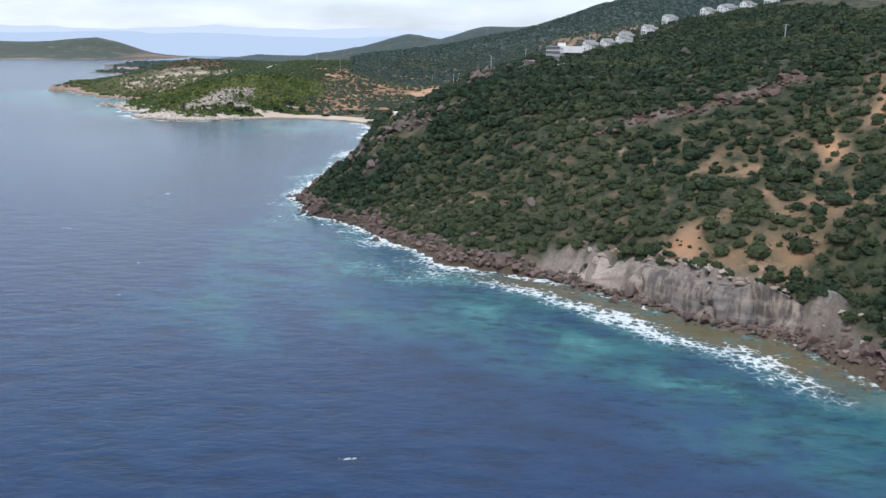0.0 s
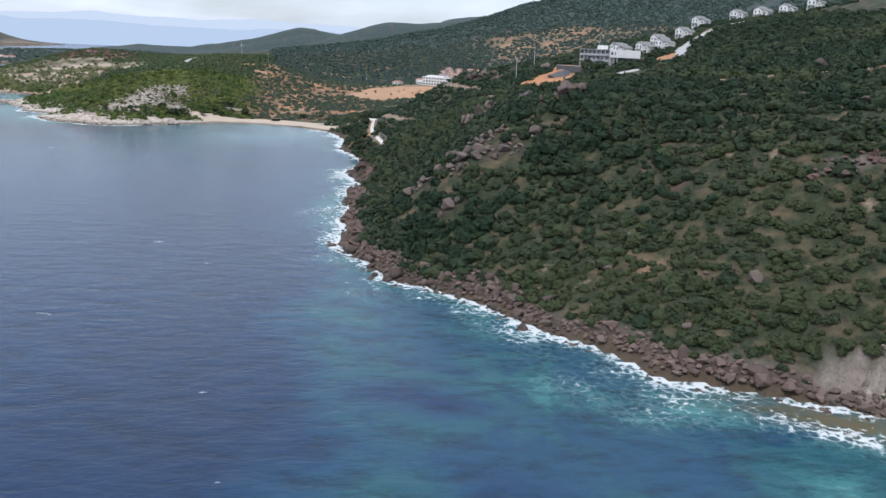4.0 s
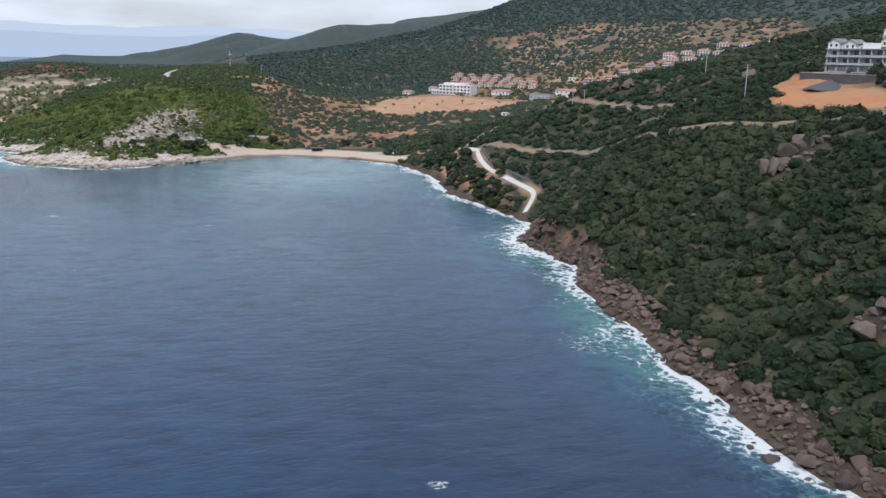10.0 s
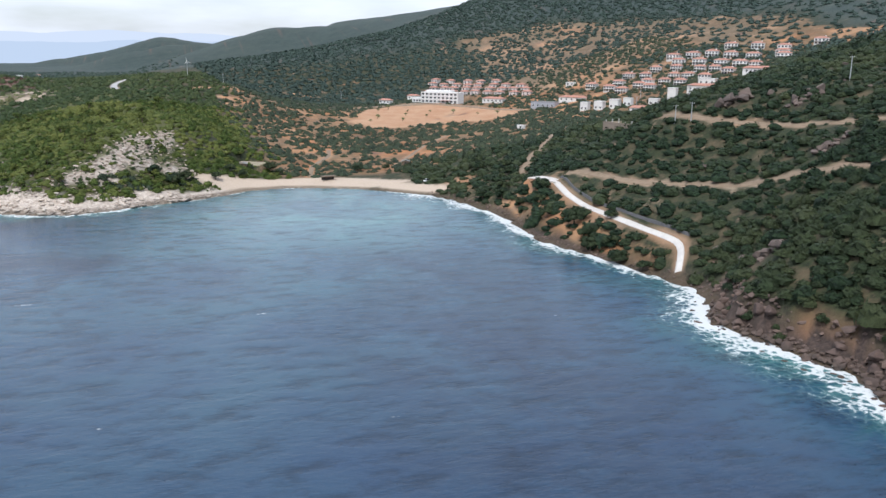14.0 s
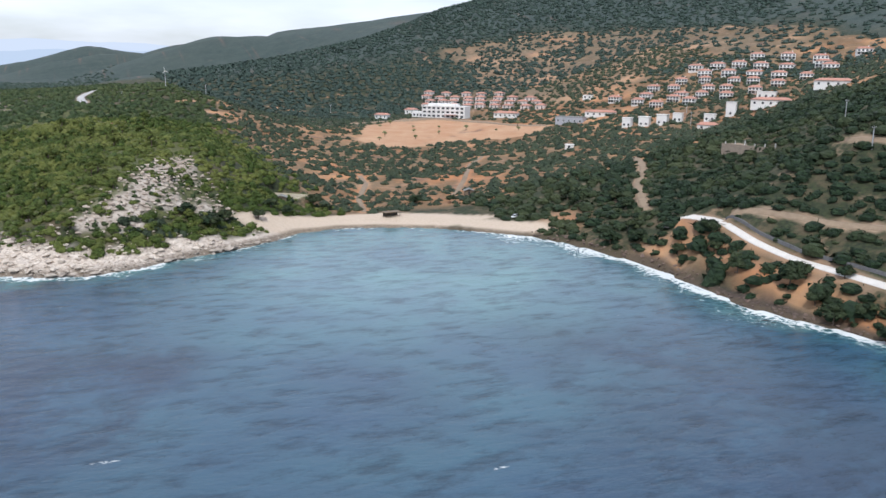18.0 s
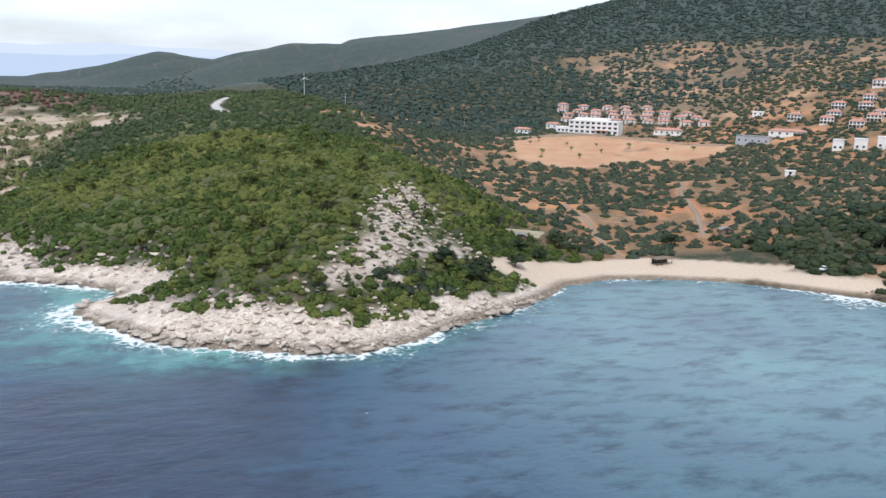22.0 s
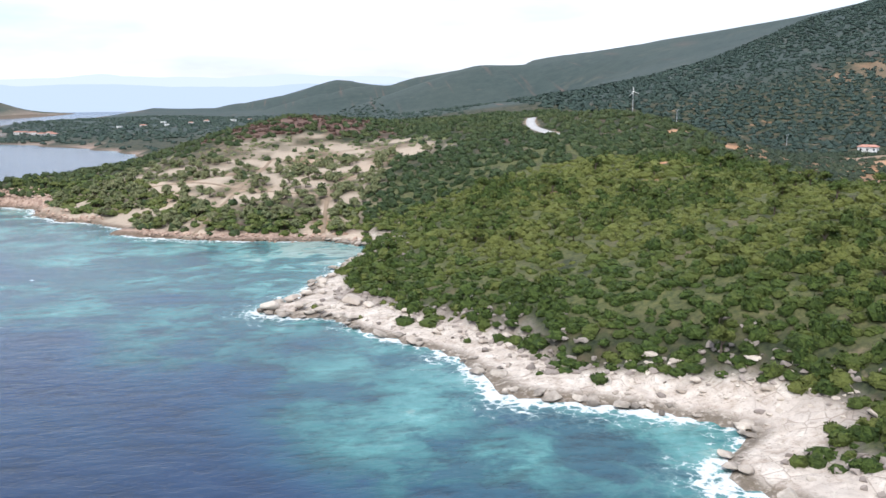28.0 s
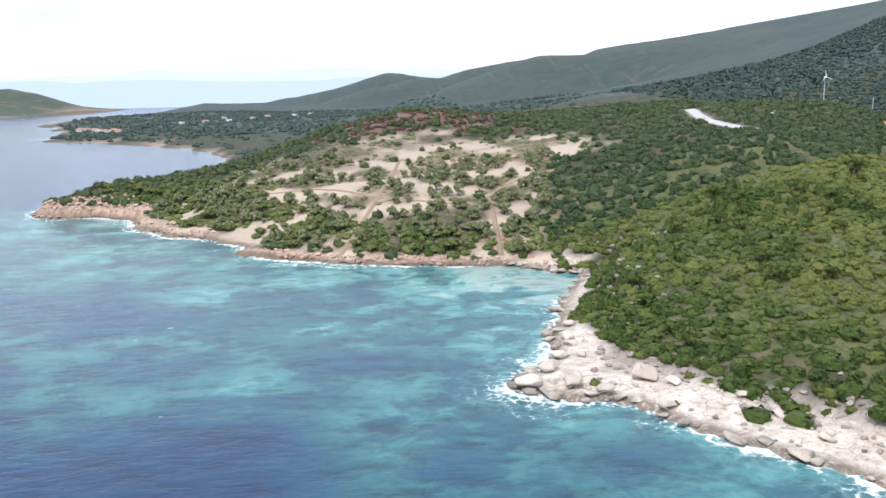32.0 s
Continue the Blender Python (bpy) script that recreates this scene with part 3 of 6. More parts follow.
def heights(x, y, d=None):
    d = shore(x, y) if d is None else d
    land = rolling(x, y) + 8 * np.exp(-((x + 340) / 55) ** 2 - ((y - 1228) / 42) ** 2)      # the burnt knoll behind the grove
    beach = np.exp(-(np.maximum(np.hypot((x + 112) / 52, (y - 782) / 24) - 0.6, 0)) ** 2 * 3)
    rough = np.clip(d / 18, 0, 1) * (1 - beach)
    far = step(1500, 2600, y) * 2.5
    smooth = land
    land = land + rough * (1.5 * fbm(x, y, 28, 5) + 0.5 * fbm(x, y, 6, 55, 2)) + far * 5 * fbm(x, y, 300, 9, 5) * np.clip(d / 200, 0, 1)
    bank = 0.3 + 0.14 * np.clip(d, 0, 14) + (1 - beach) * 0.7 * fbm(x, y, 5, 44, 3) * np.clip(d / 4, 0, 1)
    land = np.maximum(land, bank)
    for cx, cy, reach, high, back in CLIFFS:
        w = np.exp(-((x - cx) ** 2 + (y - cy) ** 2) / reach ** 2)
        lump = fbm(x, y, 11, 77, 3)
        rise = step(back - 0.5, back + 3.6, d + 3.5 * lump)
        face = np.minimum(bank, 1.4) + (np.maximum(land, high * (0.9 + 0.35 * lump)) - np.minimum(bank, 1.4)) * rise
        land = land + (face - land) * step(0.12, 0.4, w)
    gap = road_gap(x, y)
    land = land + (np.maximum(smooth, 0.9) - land) * (1 - step(0.5, 4.0, gap))
    for cx, cy, half, wide, turn, level, edge in TERRACES:
        c, s = math.cos(radians(turn)), math.sin(radians(turn))
        u, v = (x - cx) * c + (y - cy) * s, (y - cy) * c - (x - cx) * s
        out = np.hypot(np.maximum(np.abs(u) - half, 0), np.maximum(np.abs(v) - wide, 0))
        land = land + (level - land) * (1 - step(0, edge, out))
    edge_far = step(2250, 2600, y) * step(420, 160, x) * (x > -1100)
    land = land + (far_hills(x, y) - land) * edge_far * step(0, 60, d)
    deep = -0.35 - 0.1 * np.clip(-d, 0, 400) ** 0.9
    return np.where(d > 0, np.maximum(land, 0.12), deep)


# ---- ground and sea ----
def blob(x, y, cx, cy, rx, ry, turn=0.0):
    c, s = math.cos(radians(turn)), math.sin(radians(turn))
    u, v = ((x - cx) * c + (y - cy) * s) / rx, ((y - cy) * c - (x - cx) * s) / ry
    return np.exp(-(u * u + v * v))


FIELD = [(-4, 1128), (-40, 1040), (-30, 1004), (-10, 998), (25, 1014), (60, 1000), (94, 999), (116, 1022), (104, 1060), (84, 1106), (56, 1128), (26, 1146)]


UPPER_WOOD = [(20, 1400), (119, 1434), (212, 1452), (277, 1432), (358, 1378), (412, 1290), (410, 1150), (414, 1063), (392, 925), (380, 780), (2600, 600), (2600, 3200), (-200, 3200), (-200, 1450), (-110, 1370)]


CRAGS = [(-26, 370, 10, 7, 20), (-9, 363, 9, 6, 0), (-38, 375, 5, 5, 0), (-12, 378, 7, 4, 0), (-2, 454, 9, 6, 0), (20, 393, 9, 5, 0), (10, 388, 7, 4, 0), (6, 412, 7, 5, 0), (-31, 352, 6, 3, 0), (-45, 353, 3, 3, 0),
         (62, 286, 13, 4, -15), (88, 277, 13, 4, -10), (112, 277, 12, 5, 15), (32, 638, 8, 4, 0), (42, 613, 8, 4, 0), (16, 568, 9, 4, 0), (-33, 537, 5, 5, 0)]


def white_scar(x, y):
    """The white slide on the point's east side."""
    return blob(x, y, -189, 806, 5, 18, -28) + blob(x, y, -201, 778, 6.5, 16, -32) + blob(x, y, -214, 756, 12, 7, 30) + 0.5 * blob(x, y, -189, 782, 13, 30, -28) + 0.5 * blob(x, y, -226, 750, 10, 6, 30) + 0.4 * blob(x, y, -179, 772, 9, 15, -28)


CLEARINGS = [(-201, 985, 9, 4, 20), (-134, 1062, 10, 5, 30), (-135, 1037, 8, 4, 0), (-225, 950, 6, 3, 0), (-257, 956, 5, 3, 0), (-150, 1085, 12, 4, 40), (-178, 1012, 7, 3, 0), (-90, 1245, 18, 6, 20), (-45, 1230, 16, 6, 0)]


def clearings(x, y):
    """Open soil between the woods behind the point."""
    return sum(blob(x, y, *c) for c in CLEARINGS)


def crags(x, y):
    """Outcrops among the scrub."""
    return sum(blob(x, y, *c) for c in CRAGS)


def zones(x, y, d):
    """What covers the ground, each from 0 to 1."""
    z = {}
    n = fbm(x, y, 24, 201)
    west = step(0, 30, d * 0 + np.minimum(-120 - x, y - 690))            # the limestone point and beyond
    grove = step(-6, 10, shore_distance(x + 12 * n, y + 12 * n, [(-325, 1000), (-300, 1090), (-262, 1110), (-270, 1150), (-330, 1190), (-420, 1165), (-470, 1128), (-478, 1112), (-430, 1040)]))
    z["grove"] = grove
    z["burnt"] = step(0.35, 0.7, blob(x, y, -338, 1206, 55, 24, 5) + 0.9 * fbm(x, y, 12, 236, 3))
    z["field"] = step(-1, 5, shore_distance(x + 4 * n, y + 4 * n, FIELD))
    z["sand"] = step(0.25, 0.6, np.exp(-np.maximum(np.hypot((x + 108) / 70, (y - 774) / 17) - 0.5, 0) ** 2 * 4) + 0.15 * n) * step(-2, 1, 21 - d)
    z["sand"] = np.maximum(z["sand"], step(0.3, 0.6, blob(x, y, -70, 748, 26, 9, -48) + 0.2 * n))
    z["sand"] = np.maximum(z["sand"], 0.8 * step(0.45, 0.75, blob(x, y, -390, 1017, 14, 5, 20) + blob(x, y, -330, 998, 14, 6, 20)))
    pale = west * (1 - step(995, 1005, y))
    z["pale"] = pale
    z["red"] = step(998, 1010, y) * (x < -200) * 1.0
    width = 6.5 + 4 * n + 3 * (x < -180) + 2.5 * step(-232, -255, x) * (y < 985) * (y > 700) + 9 * blob(x, y, -345, 892, 26, 22) + 7 * blob(x, y, -312, 862, 24, 32) - 6 * step(912, 930, y) * (x < -300) * (y < 990) + 3 * blob(x, y, -262, 752, 34, 30) + 4 * blob(x, y, -225, 738, 30, 30) + 6 * blob(x, y, -520, 1150, 30, 20) + 3 * blob(x, y, 60, 200, 40, 30) - 5 * step(0.3, 0.7, grove)
    width = width - 6 * step(600, 720, y) * (x > -140) - 8 * step(1200, 1300, y) - 4 * blob(x, y, -45, 585, 14, 34)
    scar = white_scar(x, y)
    slide = 0.8 * step(0.5, 0.85, scar + 0.9 * fbm(x, y, 7, 317, 3)) * (y > 735) * step(0.15, 0.3, scar)
    ledge = step(0.55, 0.8, 0.42 * blob(x, y, -316, 905, 10, 36, 20) + 0.9 * fbm(x, y, 8, 219, 3)) * (west > 0.5) * (y < 1000)
    z["pale"] = z["pale"] - 0.5 * step(11, 15, d + 5 * n) * (x < -228) * (y < 1000) * (z["pale"] > 0.5)
    width = width + 1.0 * (y < 285) * (x > -20)
    z["pale"] = np.maximum(z["pale"], 0.28 * step(4.5, 7, d + 3 * n) * (y < 290) * (x > -30))
    z["rock"] = np.maximum(step(2, -2, d - width), np.maximum(slide, ledge))
    z["pale"] = np.maximum(z["pale"], slide)
    wallface = sum(blob(x, y, cx, cy, reach, reach) * step(back + 4.5, back + 2, d) for cx, cy, reach, high, back in CLIFFS[:4] + CLIFFS[6:8])
    z["rock"] = np.maximum(z["rock"], step(0.25, 0.5, wallface * (1 + 0.9 * fbm(x, y, 9, 421, 3))))
    z["pale"] = np.maximum(z["pale"], 0.3 * step(0.3, 0.8, wallface) * (y < 300))
    crag = 0.9 * crags(x, y)
    z["rock"] = np.maximum(z["rock"], 0.8 * step(0.62, 0.85, crag + 0.8 * fbm(x, y, 7, 411, 3)))
    bare = np.clip(0.8 * blob(x, y, 90, 224, 40, 28, 20) + 0.3 * blob(x, y, 122, 245, 40, 30), 0, 0.78) * np.clip(0.8 + 1.7 * fbm(x, y, 15, 431, 3), 0.1, 1.5) + 0.75 * blob(x, y, 168, 372, 34, 14, -20) + 0.4 * blob(x, y, 150, 320, 60, 40) + 0.8 * blob(x, y, 122, 356, 22, 9) + 1.7 * blob(x, y, 45, 506, 13, 40, -5) + 1.4 * blob(x, y, 34, 482, 9, 36) + 1.0 * blob(x, y, 104, 505, 12, 40, -30) + 0.9 * blob(x, y, 140, 545, 16, 30, -45) + 0.5 * blob(x, y, 10, 288, 9, 9) + 0.8 * blob(x, y, -49, 500, 6, 14) + 0.85 * blob(x, y, -46, 612, 8, 48) + 0.8 * blob(x, y, -47, 684, 11, 34) + 0.6 * blob(x, y, 95, 560, 40, 30) + 0.7 * blob(x, y, -50, 735, 18, 26, -40)
    dry = step(770, 800, y) * step(-165, -120, x) + step(720, 790, y) * step(-40, 10, x) * 0.6          # the valley and the slopes behind
    upper = step(-25, 30, shore_distance(x + 45 * fbm(x, y, 90, 241), y + 45 * fbm(x, y, 90, 251), UPPER_WOOD))
    dry = dry * (1 - upper)
    dark = np.maximum(blob(x, y, -60, 1400, 220, 260, 10), upper)
    z["bare"] = np.clip(bare + 1.3 * clearings(x, y) + 0.55 * n, 0, 1)
    z["scrub"] = np.clip(1.75 - 2.0 * z["bare"] - 1.15 * np.clip(dry, 0, 1) * (1 - step(0.2, 0.5, dark)) - 0.95 * grove - z["sand"], 0, 1.7)
    z["scrub"] = z["scrub"] * step(0.2, 2.2, road_gap(x, y)) + step(1450, 2000, y + 0.3 * x) * 2.2 + 0.6 * step(350, 700, x) + 2.5 * step(0.2, 0.7, upper)
    isle = (x < -1050) & (y > 2800)
    z["scrub"] = np.where(isle, 1.0, z["scrub"])
    z["sand"] = np.maximum(z["sand"], np.clip(0.32 + 1.8 * fbm(x, y, 13, 233, 3), 0.0, 0.72) * grove)
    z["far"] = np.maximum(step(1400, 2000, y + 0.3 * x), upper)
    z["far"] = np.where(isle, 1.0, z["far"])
    z["meadow"] = west * step(735, 760, y) * (1 - grove) * (1 - step(1040, 1080, y)) * (1 - step(0.2, 0.5, slide)) * step(-165, -190, x) * (1 - step(0.3, 0.6, clearings(x, y))) * np.where(x < -228, step(14, 32, d + 8 * n), 1)
    z["meadow"] = np.where(isle, 0.3, z["meadow"])
    z["dry"] = np.clip(dry, 0, 1)
    z["ochre"] = np.maximum(z["bare"], np.clip((0.85 - 0.5 * step(1080, 1200, y + 0.3 * x)) * z["dry"] + 0.4 * n, 0, 1) * (1 - grove))
    z["dark"] = dark
    z["west"] = west
    return z


def grid_lines(low, high, pace, ends, growth=1.22):
    core = list(np.arange(low, high + 0.1, pace))
    for end, sign in ((ends[1], 1), (ends[0], -1)):
        out, gap, at = [], pace, core[-1] if sign > 0 else core[0]
        while (end - at) * sign > 0:
            gap = min(gap * growth, 90)
            at = at + sign * gap
            out.append(at)
        core = core + out if sign > 0 else out[::-1] + core
    return np.array(core)


def sheet(name, xs, ys, z, material, **fields):
    nx, ny = len(xs), len(ys)
    gx, gy = np.meshgrid(xs, ys)
    mesh = bpy.data.meshes.new(name)
    mesh.vertices.add(nx * ny)
    mesh.vertices.foreach_set("co", np.c_[gx.ravel(), gy.ravel(), z.ravel()].astype(np.float32).ravel())
    i = (np.arange(ny - 1)[:, None] * nx + np.arange(nx - 1)[None]).ravel()
    quads = np.c_[i, i + 1, i + nx + 1, i + nx].astype(np.int32)
    mesh.loops.add(quads.size)
    mesh.loops.foreach_set("vertex_index", quads.ravel())
    mesh.polygons.add(len(quads))
    mesh.polygons.foreach_set("loop_start", np.arange(0, quads.size, 4, dtype=np.int32))
    mesh.update(calc_edges=True)
    mesh.polygons.foreach_set("use_smooth", np.ones(len(quads), bool))
    for key, value in fields.items():
        mesh.attributes.new(key, "FLOAT", "POINT").data.foreach_set("value", value.astype(np.float32).ravel())
    mesh.materials.append(material)
    return new(name, mesh)


xs, ys = grid_lines(-545, 380, 2.8, (-3300, 4900)), grid_lines(130, 1330, 2.8, (-600, 4880))
gx, gy = np.meshgrid(xs, ys)
gd = shore(gx, gy)
gz = zones(gx, gy, gd)
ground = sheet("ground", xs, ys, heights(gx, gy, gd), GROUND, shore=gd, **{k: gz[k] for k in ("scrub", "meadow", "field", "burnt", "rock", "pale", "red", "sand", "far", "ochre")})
tagged(ground, "rocky coastal hills of tan soil and scrub above the sea", "ground", kind="structure")

xs, ys = grid_lines(-640, 170, 3.8, (-4500, 900)), grid_lines(-60, 1240, 3.8, (-700, 4900))
sx, sy = np.meshgrid(xs, ys)
sd = -shore(sx, sy)
deep = np.clip(sd, 0, None)
warp = fbm(sx, sy, 40, 141, 4)
wx, wy = sx + 16 * warp, sy + 16 * fbm(sx, sy, 40, 171, 4)


def shoal(outline, soft=11):
    return step(-soft, soft, shore_distance(wx, wy, outline))


# shelves of shallow water along the coast
SHELF_SOUTH = [(-61, 506), (-70, 398), (-74, 341), (-76, 290), (-76, 252), (-76, 232), (-60, 212), (-40, 198), (-23, 182), (-5, 175), (8, 155), (22, 146), (35, 132), (60, 110), (130, 60), (150, 200), (60, 300), (-20, 400), (-30, 520)]
SHELF_EAST = [(-65, 700), (-73, 581), (-83, 467), (-86, 417), (-82, 380), (-60, 350), (-30, 400), (-30, 700)]
SHELF_WEST = [(-470, 925), (-440, 893), (-415, 878), (-391, 860), (-370, 830), (-352, 800), (-326, 770), (-304, 742), (-276, 706), (-240, 710), (-214, 717), (-180, 736), (-180, 790), (-260, 900), (-290, 1060), (-480, 1170), (-575, 1170), (-545, 1050), (-505, 965)]
shallow = 0.30 * np.exp(-deep / 12) + 0.33 * shoal(SHELF_SOUTH, 9) + 0.10 * shoal(SHELF_EAST, 14) + 0.53 * shoal(SHELF_WEST, 12)
for cx, cy, rx, ry, turn, much in ((-66, 203, 15, 14, -60, 0.42), (-48, 176, 7, 16, 30, 0.34), (49, 149, 14, 6, -30, 0.34), (30, 176, 10, 6, -35, 0.25), (-26, 236, 12, 7, -20, 0.3), (-8, 226, 12, 8, 0, 0.3), (10, 196, 9, 6, -40, 0.22),
                                   (-110, 752, 46, 18, 0, 0.3), (-340, 961, 26, 30, 0, 0.38), (-405, 936, 26, 22, 0, 0.22), (-392, 931, 14, 10, 0, 0.2), (-421, 975, 20, 16, 0, 0.2), (-350, 925, 16, 16, 0, 0.2), (-328, 805, 9, 8, 0, 0.24),
                                   (-315, 790, 8, 8, 0, 0.22), (-272, 714, 10, 6, 0, 0.2), (-464, 1052, 22, 26, 0, 0.25), (-500, 1115, 34, 30, 0, 0.2), (-360, 985, 50, 12, -20, 0.25), (-405, 898, 14, 8, 0, 0.2), (-377, 879, 12, 7, 0, 0.18),
                                   (-450, 962, 26, 14, -30, -0.36), (-424, 911, 18, 9, -30, -0.28), (-379, 911, 12, 7, 0, -0.3), (-395, 893, 10, 7, 0, -0.2), (-350, 861, 12, 7, 0, -0.3), (-341, 862, 9, 7, 0, -0.2), (-317, 801, 10, 7, 0, -0.25),
                                   (-300, 824, 9, 7, 0, -0.3), (-312, 770, 12, 7, 0, -0.25), (-58, 238, 9, 5, 0, -0.35), (-47, 232, 8, 5, 0, -0.35), (-250, 712, 16, 6, 0, -0.2)):
    shallow = shallow + much * blob(sx + 5 * warp, sy - 5 * warp, cx, cy, rx, ry, turn)
shallow = np.clip(shallow + 0.1 * blob(sx, sy, -125, 640, 85, 110), 0, 1.1)
# dark weed beds
BED_WEST = [(-186, 744), (-227, 719), (-248, 692), (-245, 671), (-239, 655), (-222, 647), (-203, 642), (-214, 606), (-262, 596), (-306, 640), (-312, 704), (-290, 728), (-250, 718), (-222, 724)]
BED_SOUTH = [(-84, 270), (-84, 420), (-92, 480), (-80, 600), (-120, 640), (-150, 560), (-150, 430), (-120, 300), (-100, 220)]
weed = np.clip(0.85 * shoal(BED_WEST, 8) + 0.6 * shoal(BED_SOUTH, 20), 0, 1)
reef = blob(sx, sy, 60, 176, 40, 18, -38) + 0.6 * blob(sx, sy, 26, 220, 24, 8, -38)
surge = np.clip(1.0 + 1.1 * fbm(sx, sy, 30, 151, 3), 0.35, 1.7)
surf = 0.60 * np.exp(-deep / (2.9 * surge)) + 0.40 * np.exp(-deep / (8.5 * surge))
surf = surf * np.where(sx > -80, 1.12, 0.86) + 0.36 * blob(sx, sy, -10, 228, 13, 7, -20) + 0.3 * blob(sx, sy, -24, 243, 8, 5) + 0.5 * np.exp(-deep / 4.5) * (blob(sx, sy, -274, 752, 26, 34, 30) + 0.7 * blob(sx, sy, -312, 832, 16, 24))
surf = surf * (1 - 0.8 * np.clip(reef * 1.6, 0, 1)) + 0.66 * np.exp(-((deep - 15) / 5) ** 2) * step(0.08, 0.4, reef)
reef = np.clip(reef * 1.6, 0, 1) * step(18, 10, deep)
calm = np.maximum(blob(sx, sy, -120, 770, 85, 40), blob(sx, sy, -350, 970, 60, 40)) * 0.6 + 0.6 * step(1250, 1500, sy)
surf = surf * (1 - np.clip(calm, 0, 0.9)) * np.where(sd < 0, 0.9, 1)
# first blob: milky water off the beach; second: painted sky sheen
milky_sheen = np.clip(1.05 * blob(sx, sy, -118, 716, 74, 74) + 0.26 * blob(sx, sy, -175, 585, 120, 150), 0, 0.92) * step(0, 14, sd) ** 0.5
sea = sheet("water", xs, ys, np.zeros_like(sx), SEA, shore=sd, shallow=shallow, surf=surf, reef=reef, milky_sheen=milky_sheen, weed=weed)
tagged(sea, "blue choppy sea with turquoise shallows and white surf", "sea", kind="structure")


def height_at(x, y):
    return heights(np.atleast_1d(np.asarray(x, float)), np.atleast_1d(np.asarray(y, float)))


def level(x, y):
    return float(height_at(x, y)[0])


# ---- scrub, bushes and trees ----
def mesh_of(name, points, faces, material, tone=None, smooth=False):
    """A mesh from whole arrays of triangles; tone: one value a face."""
    mesh = bpy.data.meshes.new(name)
    faces = np.asarray(faces, np.int32)
    mesh.vertices.add(len(points))
    mesh.vertices.foreach_set("co", np.asarray(points, np.float32).ravel())
    mesh.loops.add(faces.size)
    mesh.loops.foreach_set("vertex_index", faces.ravel())
    mesh.polygons.add(len(faces))
    mesh.polygons.foreach_set("loop_start", np.arange(0, faces.size, faces.shape[1], dtype=np.int32))
    mesh.update(calc_edges=True)
    if smooth:
        mesh.polygons.foreach_set("use_smooth", np.ones(len(faces), bool))
    if tone is not None:
        mesh.attributes.new("tone", "FLOAT", "FACE").data.foreach_set("value", np.asarray(tone, np.float32))
    mesh.materials.append(material)
    return mesh


def clumps(rng, n, flat=0.75, size=0.3, core=0.86):
    """One bush of radius 1, its foot at z 0: a lumpy dome with leaf clumps standing out all over it. Triangles (k, 3, 3)."""
    lumps = rng.normal(size=(6, 3))
    lumps[:, 2] = np.abs(lumps[:, 2])
    lumps /= np.linalg.norm(lumps, axis=1)[:, None]

    def bulge(dirs):
        return 0.74 + 0.34 * np.max(np.clip(dirs @ lumps.T, 0, 1) ** 4, 1)

    if n < 10:
        ring = np.array([[math.cos(2 * math.pi * k / 6), math.sin(2 * math.pi * k / 6), 0.15] for k in range(6)])
        ring = ring * (0.9 * rng.uniform(0.8, 1.1, (6, 1)))
        foot, top = ring * 0.9 - (0, 0, 0.35), np.array([0, 0, core])
        heart = [t for k in range(6) for t in ((foot[k], foot[(k + 1) % 6], ring[k]), (foot[(k + 1) % 6], ring[(k + 1) % 6], ring[k]), (ring[k], ring[(k + 1) % 6], top))]
        return leafed(rng, heart, n, bulge, size, flat)
    rings = [(0.0, 8, -0.12), (0.55, 8, 0.42), (0.55, 5, 0.84)]
    rows = [np.array([[math.cos(2 * math.pi * (k + 0.5 * q) / m), math.sin(2 * math.pi * (k + 0.5 * q) / m), 0] for k in range(m)]) * math.sqrt(1 - h * h) + np.array([0, 0, h]) for q, m, h in rings]
    rows = [d * bulge(d)[:, None] * core * rng.uniform(0.88, 1.12, (len(d), 1)) for d in rows]
    top = np.array([0, 0, core * 0.95])
    heart = []
    for k in range(8):
        a, b, c, d = rows[0][k], rows[0][(k + 1) % 8], rows[1][k], rows[1][(k + 1) % 8]
        heart += [(a, b, c), (b, d, c)]
    for k in range(8):
        u, v = int(k * 5 / 8), int((k + 1) * 5 / 8) % 5
        heart.append((rows[1][k], rows[1][(k + 1) % 8], rows[2][u]))
        if u != v:
            heart.append((rows[1][(k + 1) % 8], rows[2][v], rows[2][u]))
    heart += [(rows[2][k], rows[2][(k + 1) % 5], top) for k in range(5)]
    return leafed(rng, heart, n, bulge, size, flat)


def leafed(rng, heart, n, bulge, size, flat):
    """Leaf clumps over the heart of a bush."""
    dirs = rng.normal(size=(n, 3))
    dirs[:, 2] = np.abs(dirs[:, 2]) * 1.1 - 0.2
    dirs /= np.linalg.norm(dirs, axis=1)[:, None]
    centre = dirs * (bulge(dirs) * rng.uniform(0.86, 1.02, n))[:, None]
    a = rng.normal(size=(n, 3)) + dirs * 0.4
    a /= np.linalg.norm(a, axis=1)[:, None]
    b = np.cross(dirs, a) + dirs * rng.uniform(-0.5, 0.5, (n, 1))
    s = size * rng.uniform(0.6, 1.3, (n, 1))
    tri = np.stack([centre + a * s, centre - a * s * 0.6 + b * s * 0.8, centre - a * s * 0.6 - b * s * 0.8], 1)
    tri = np.concatenate([tri, np.array(heart)])
    tri[:, :, 2] = (tri[:, :, 2] + 0.12) * flat
    return tri


